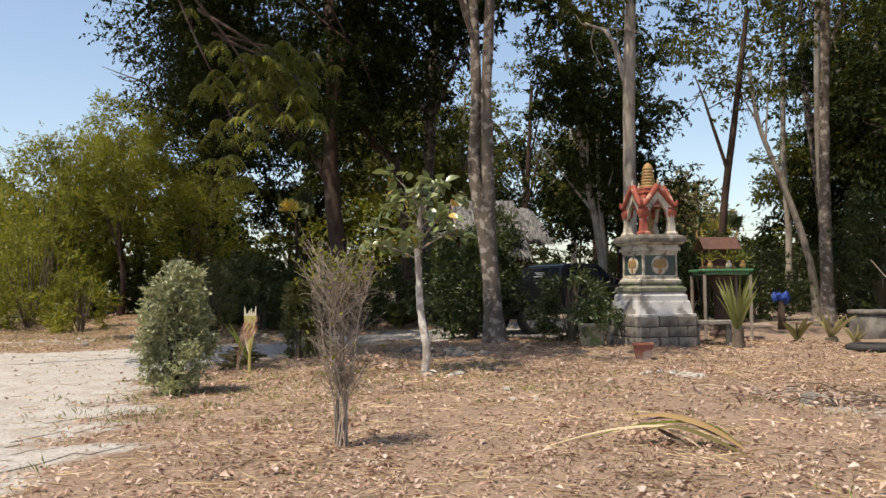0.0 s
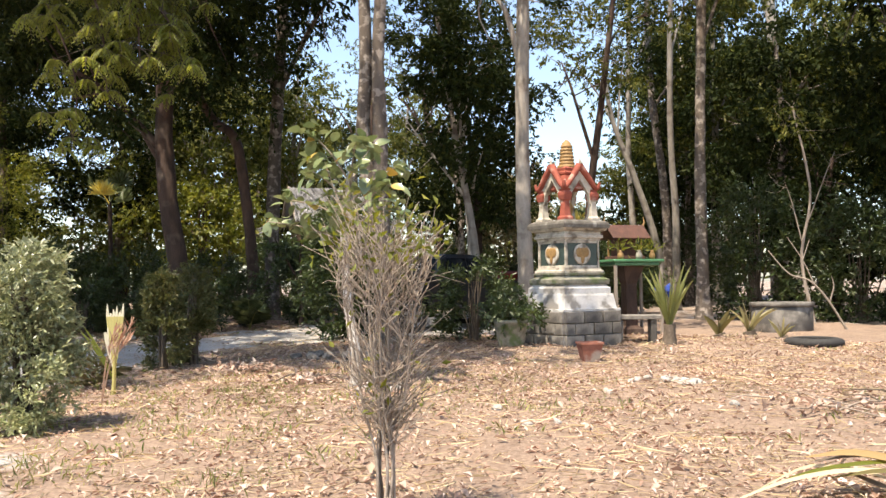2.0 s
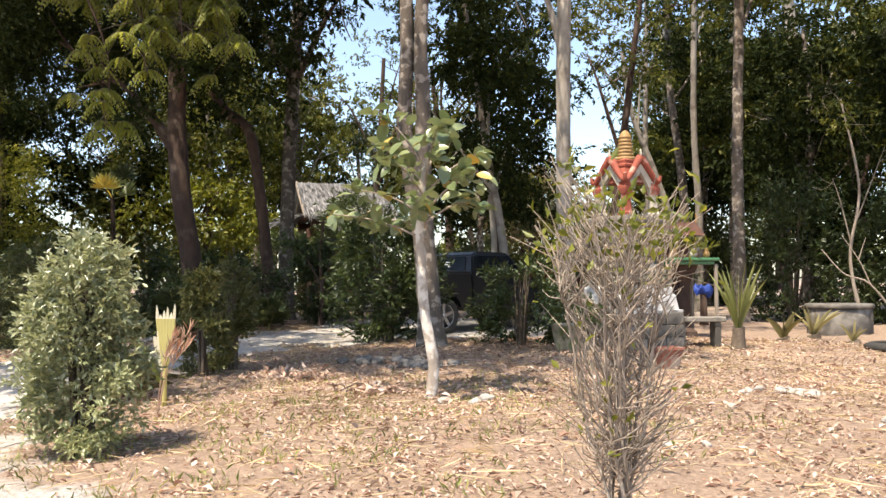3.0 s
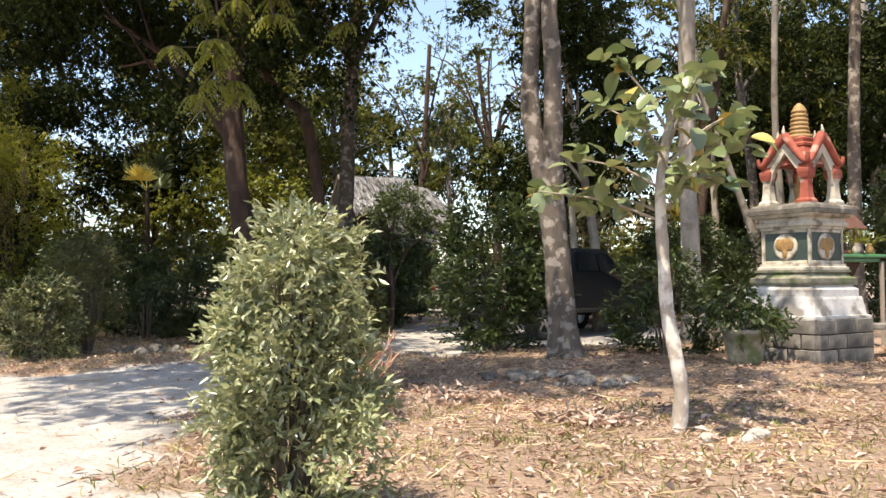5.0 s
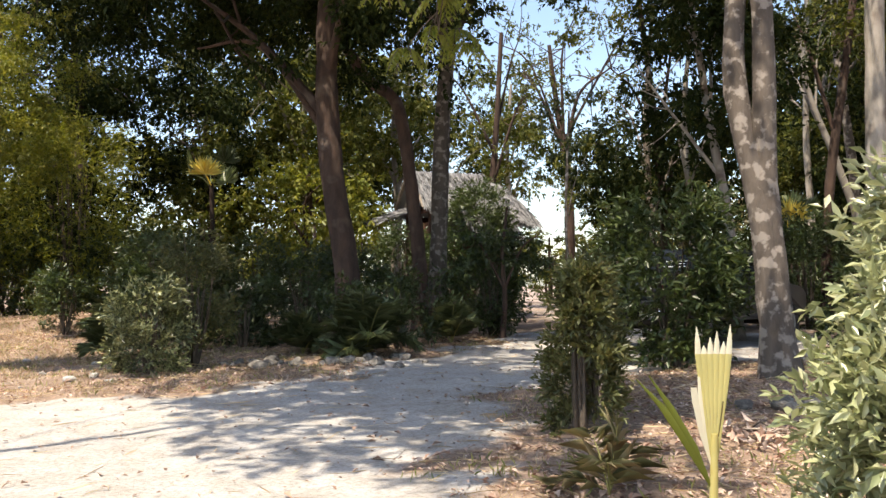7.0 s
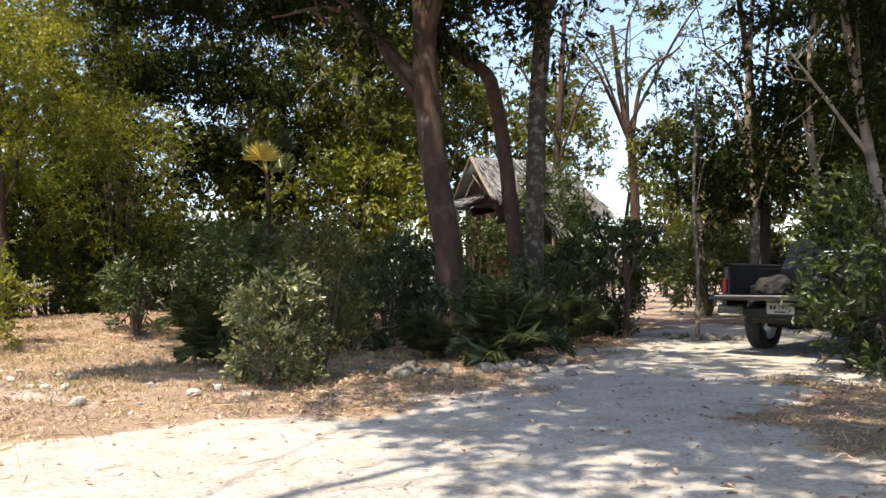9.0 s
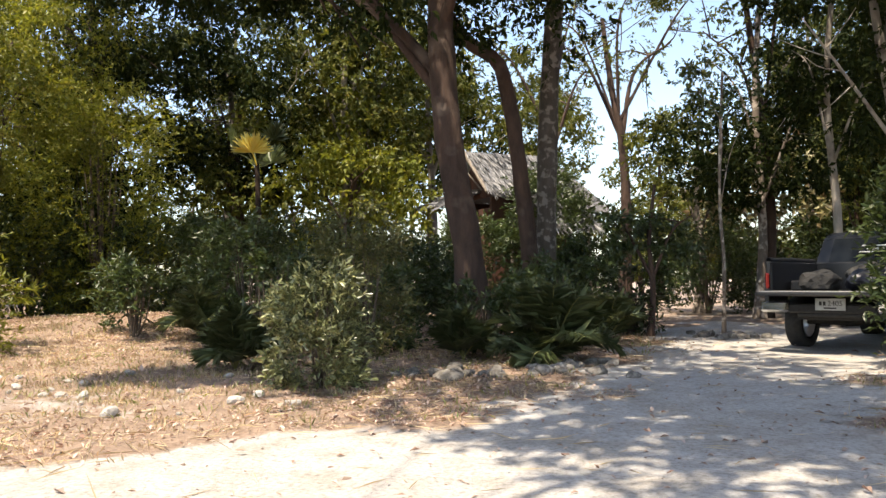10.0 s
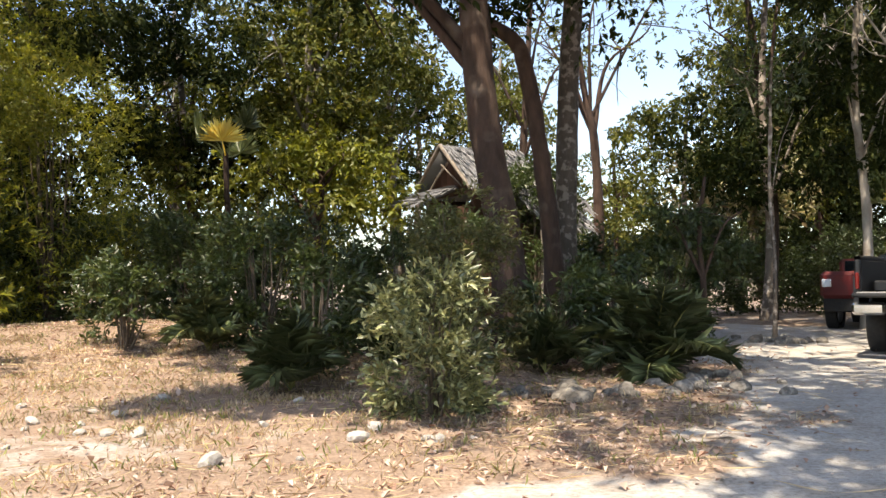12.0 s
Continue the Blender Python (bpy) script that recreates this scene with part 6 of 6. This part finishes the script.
stones(16, -11.7, 16.2, 0.35, 0.25, 0.1, 0.24, "grey stone edging the bed", "stones edging the bed", ROCKS)
stones(22, -9.45, 21.35, 0.3, 0.2, 0.1, 0.28, "grey stone round a thin tree", "stones round the thin tree", ROCKS)
stones(24, -2.1, 10.3, 0.14, 0.1, 0.05, 0.11, "pale gravel stone in a heap", "gravel heap", WHITES)
stones(26, -16.2, 14.0, 1.3, 0.8, 0.04, 0.16, "pale stone on dry grass", "pale stones", WHITES)
stones(3, -5.0, 9.7, 0.3, 0.15, 0.08, 0.16, "pale stone on the litter", "pale stones", WHITES)
stones(2, -0.54, 8.35, 0.04, 0.04, 0.2, 0.28, "grey stone among dead twigs", "stones among twigs", ROCKS)
stones(8, -3.2, 8.2, 1.4, 0.9, 0.05, 0.1, "pale stone on the litter", "pale stones", WHITES)
tree("tree", -9.4, 21.3, [(0, 0, 0), (0.02, 0, 1.2), (-0.03, 0, 2.4), (0.05, 0, 4.4)], 0.035, 0.02, [(0.6, (0.4, 0.1, 3.6), 0.012), (0.7, (-0.4, 0, 4.2), 0.012)], M_SHADELEAF, M_BARK,
     crown_at(9, (0, 0, 4.3), (0.8, 0.8, 0.8), 0.4), 70, 0.1, "thin young tree ringed with stones")

# ---- litter, grass and twigs ----
def strewn(n, keep):
    """Places over the ground along the walk, thinned by keep(x, y)."""
    s, u = rng.uniform(-5, 31, n), rng.uniform(-2, 13.5, n)
    x, y = -0.864 * s + 0.503 * u, 0.503 * s + 0.864 * u
    m = rng.uniform(size=n) < keep(x, y)
    x, y = x[m], y[m]
    return np.stack([x, y, surface(x, y)], -1)


def leafy(x, y):
    s = sandiness(x, y)
    thin = 1 - 0.6 * np.clip(np.exp(-((x + 18) ** 2 / 20 + (y - 15) ** 2 / 12)) * 1.5, 0, 1)
    return np.clip((1 - s) ** 1.5 * thin * (0.65 + 0.35 * np.sin(x * 1.3) * np.sin(y * 1.1 + x)), 0.03, 1)


p = strewn(275000, leafy)
g = Geo()
way = rng.normal(size=p.shape) * [1, 1, 0.28]
L = np.where(rng.uniform(size=len(p)) < 0.88, rng.uniform(0.02, 0.055, len(p)), rng.uniform(0.055, 0.1, len(p)))
g.leaves(p + [0, 0, 0.008] + rng.uniform(0, 0.025, (len(p), 1)) * [0, 0, 1], way, L, L * rng.uniform(0.3, 0.6, len(p)), fold=0.25, droop=0.25, flat=0.75)
tagged(new("leaf_litter", g.mesh("leaf_litter", M_LITTER)), "layer of dry brown and tan fallen leaves", "leaf litter", kind="stuff")
p = strewn(115000, lambda x, y: leafy(x, y) * 0.9)
g = Geo()
g.leaves(p + [0, 0, 0.012], rng.normal(size=p.shape) * [1, 1, 0.06], rng.uniform(0.06, 0.36, len(p)), 0.005, fold=0.1, droop=0.05)
tagged(new("straw", g.mesh("straw", M_STRAW)), "scattered dry stalks and twigs on the ground", "straw", kind="stuff")


def tufts(name, n, keep, blades, height, material, label, category):
    c = strewn(n, keep)
    q = np.repeat(c, blades, 0) + rng.normal(size=(len(c) * blades, 3)) * [0.11, 0.11, 0]
    g = Geo()
    g.leaves(q, rng.normal(size=q.shape) * [0.5, 0.5, 0.15] + [0, 0, 0.8], rng.uniform(0.4, 1.2, len(q)) * height, 0.004, fold=0.1, droop=0.3)
    tagged(new(name, g.mesh(name, material)), label, category, kind="stuff")


def edge(x, y):
    s = sandiness(x, y)
    return np.clip(1 - np.abs(s - 0.38) * 3.2, 0, 1) * 0.7 + 0.08 * (s < 0.5)


def bank(x, y):
    k = np.clip(np.exp(-((x + 18.5) ** 2 / 20 + (y - 16) ** 2 / 14)) * 1.6, 0, 1)
    return np.where((k > 0.12) & (sandiness(x, y) < 0.4), k, 0)


tufts("dry_grass", 4200, edge, 18, 0.06, M_STRAW, "short dry straw-coloured grass along the track", "grass")
tufts("dry_grass", 9000, bank, 16, 0.075, M_STRAW, "dry orange-brown grass on the bank", "grass")
def glade(x, y):
    return np.clip(np.exp(-((x + 5.6) ** 2 / 5 + (y - 9.4) ** 2 / 2.4)) + 0.8 * np.exp(-((x + 5.9) ** 2 / 2 + (y - 6.9) ** 2 / 1.2)), 0, 1) * 0.9


tufts("dry_grass", 9000, glade, 12, 0.075, M_GRASS, "short yellow-green dry grass among the litter", "grass")
tufts("green_grass", 4200, lambda x, y: edge(x, y) * 0.45 + bank(x, y) * 0.9, 10, 0.08, M_GRASS, "sparse low green weeds on the ground", "grass")
for x, y, s in ((-0.7, 8.6, 1.0), (0.3, 8.4, 0.8), (-5.9, 10.1, 0.5), (-7.2, 11.2, 0.6)):
    heap = empty("twig_heap", spot(x, y), "small heap of dead twigs and dry leaves", "twigs", "heaps of twigs")
    for i in range(16):
        a = rng.uniform(0, 6.28)
        c = rng.normal(size=3) * [0.35, 0.25, 0] * s
        d = np.array([math.cos(a), math.sin(a) * 0.6, rng.uniform(-0.1, 0.25)]) * rng.uniform(0.2, 0.5) * s
        part("twig", Geo().tube(np.array([c - d + [0, 0, 0.06], c + rng.normal(size=3) * 0.03 + [0, 0, 0.09], c + d + [0, 0, 0.06]]), [0.008, 0.007, 0.003], 5), M_DARKTWIG if i % 2 else M_TWIG, heap)
    g = Geo()
    q = rng.normal(size=(160, 3)) * [0.4, 0.28, 0.03] * s + [0, 0, 0.06]
    g.leaves(q, rng.normal(size=q.shape) * [1, 1, 0.5], rng.uniform(0.05, 0.12, 160), 0.04, fold=0.3, droop=0.3)
    part("dry_leaves", g, M_LITTER, heap)
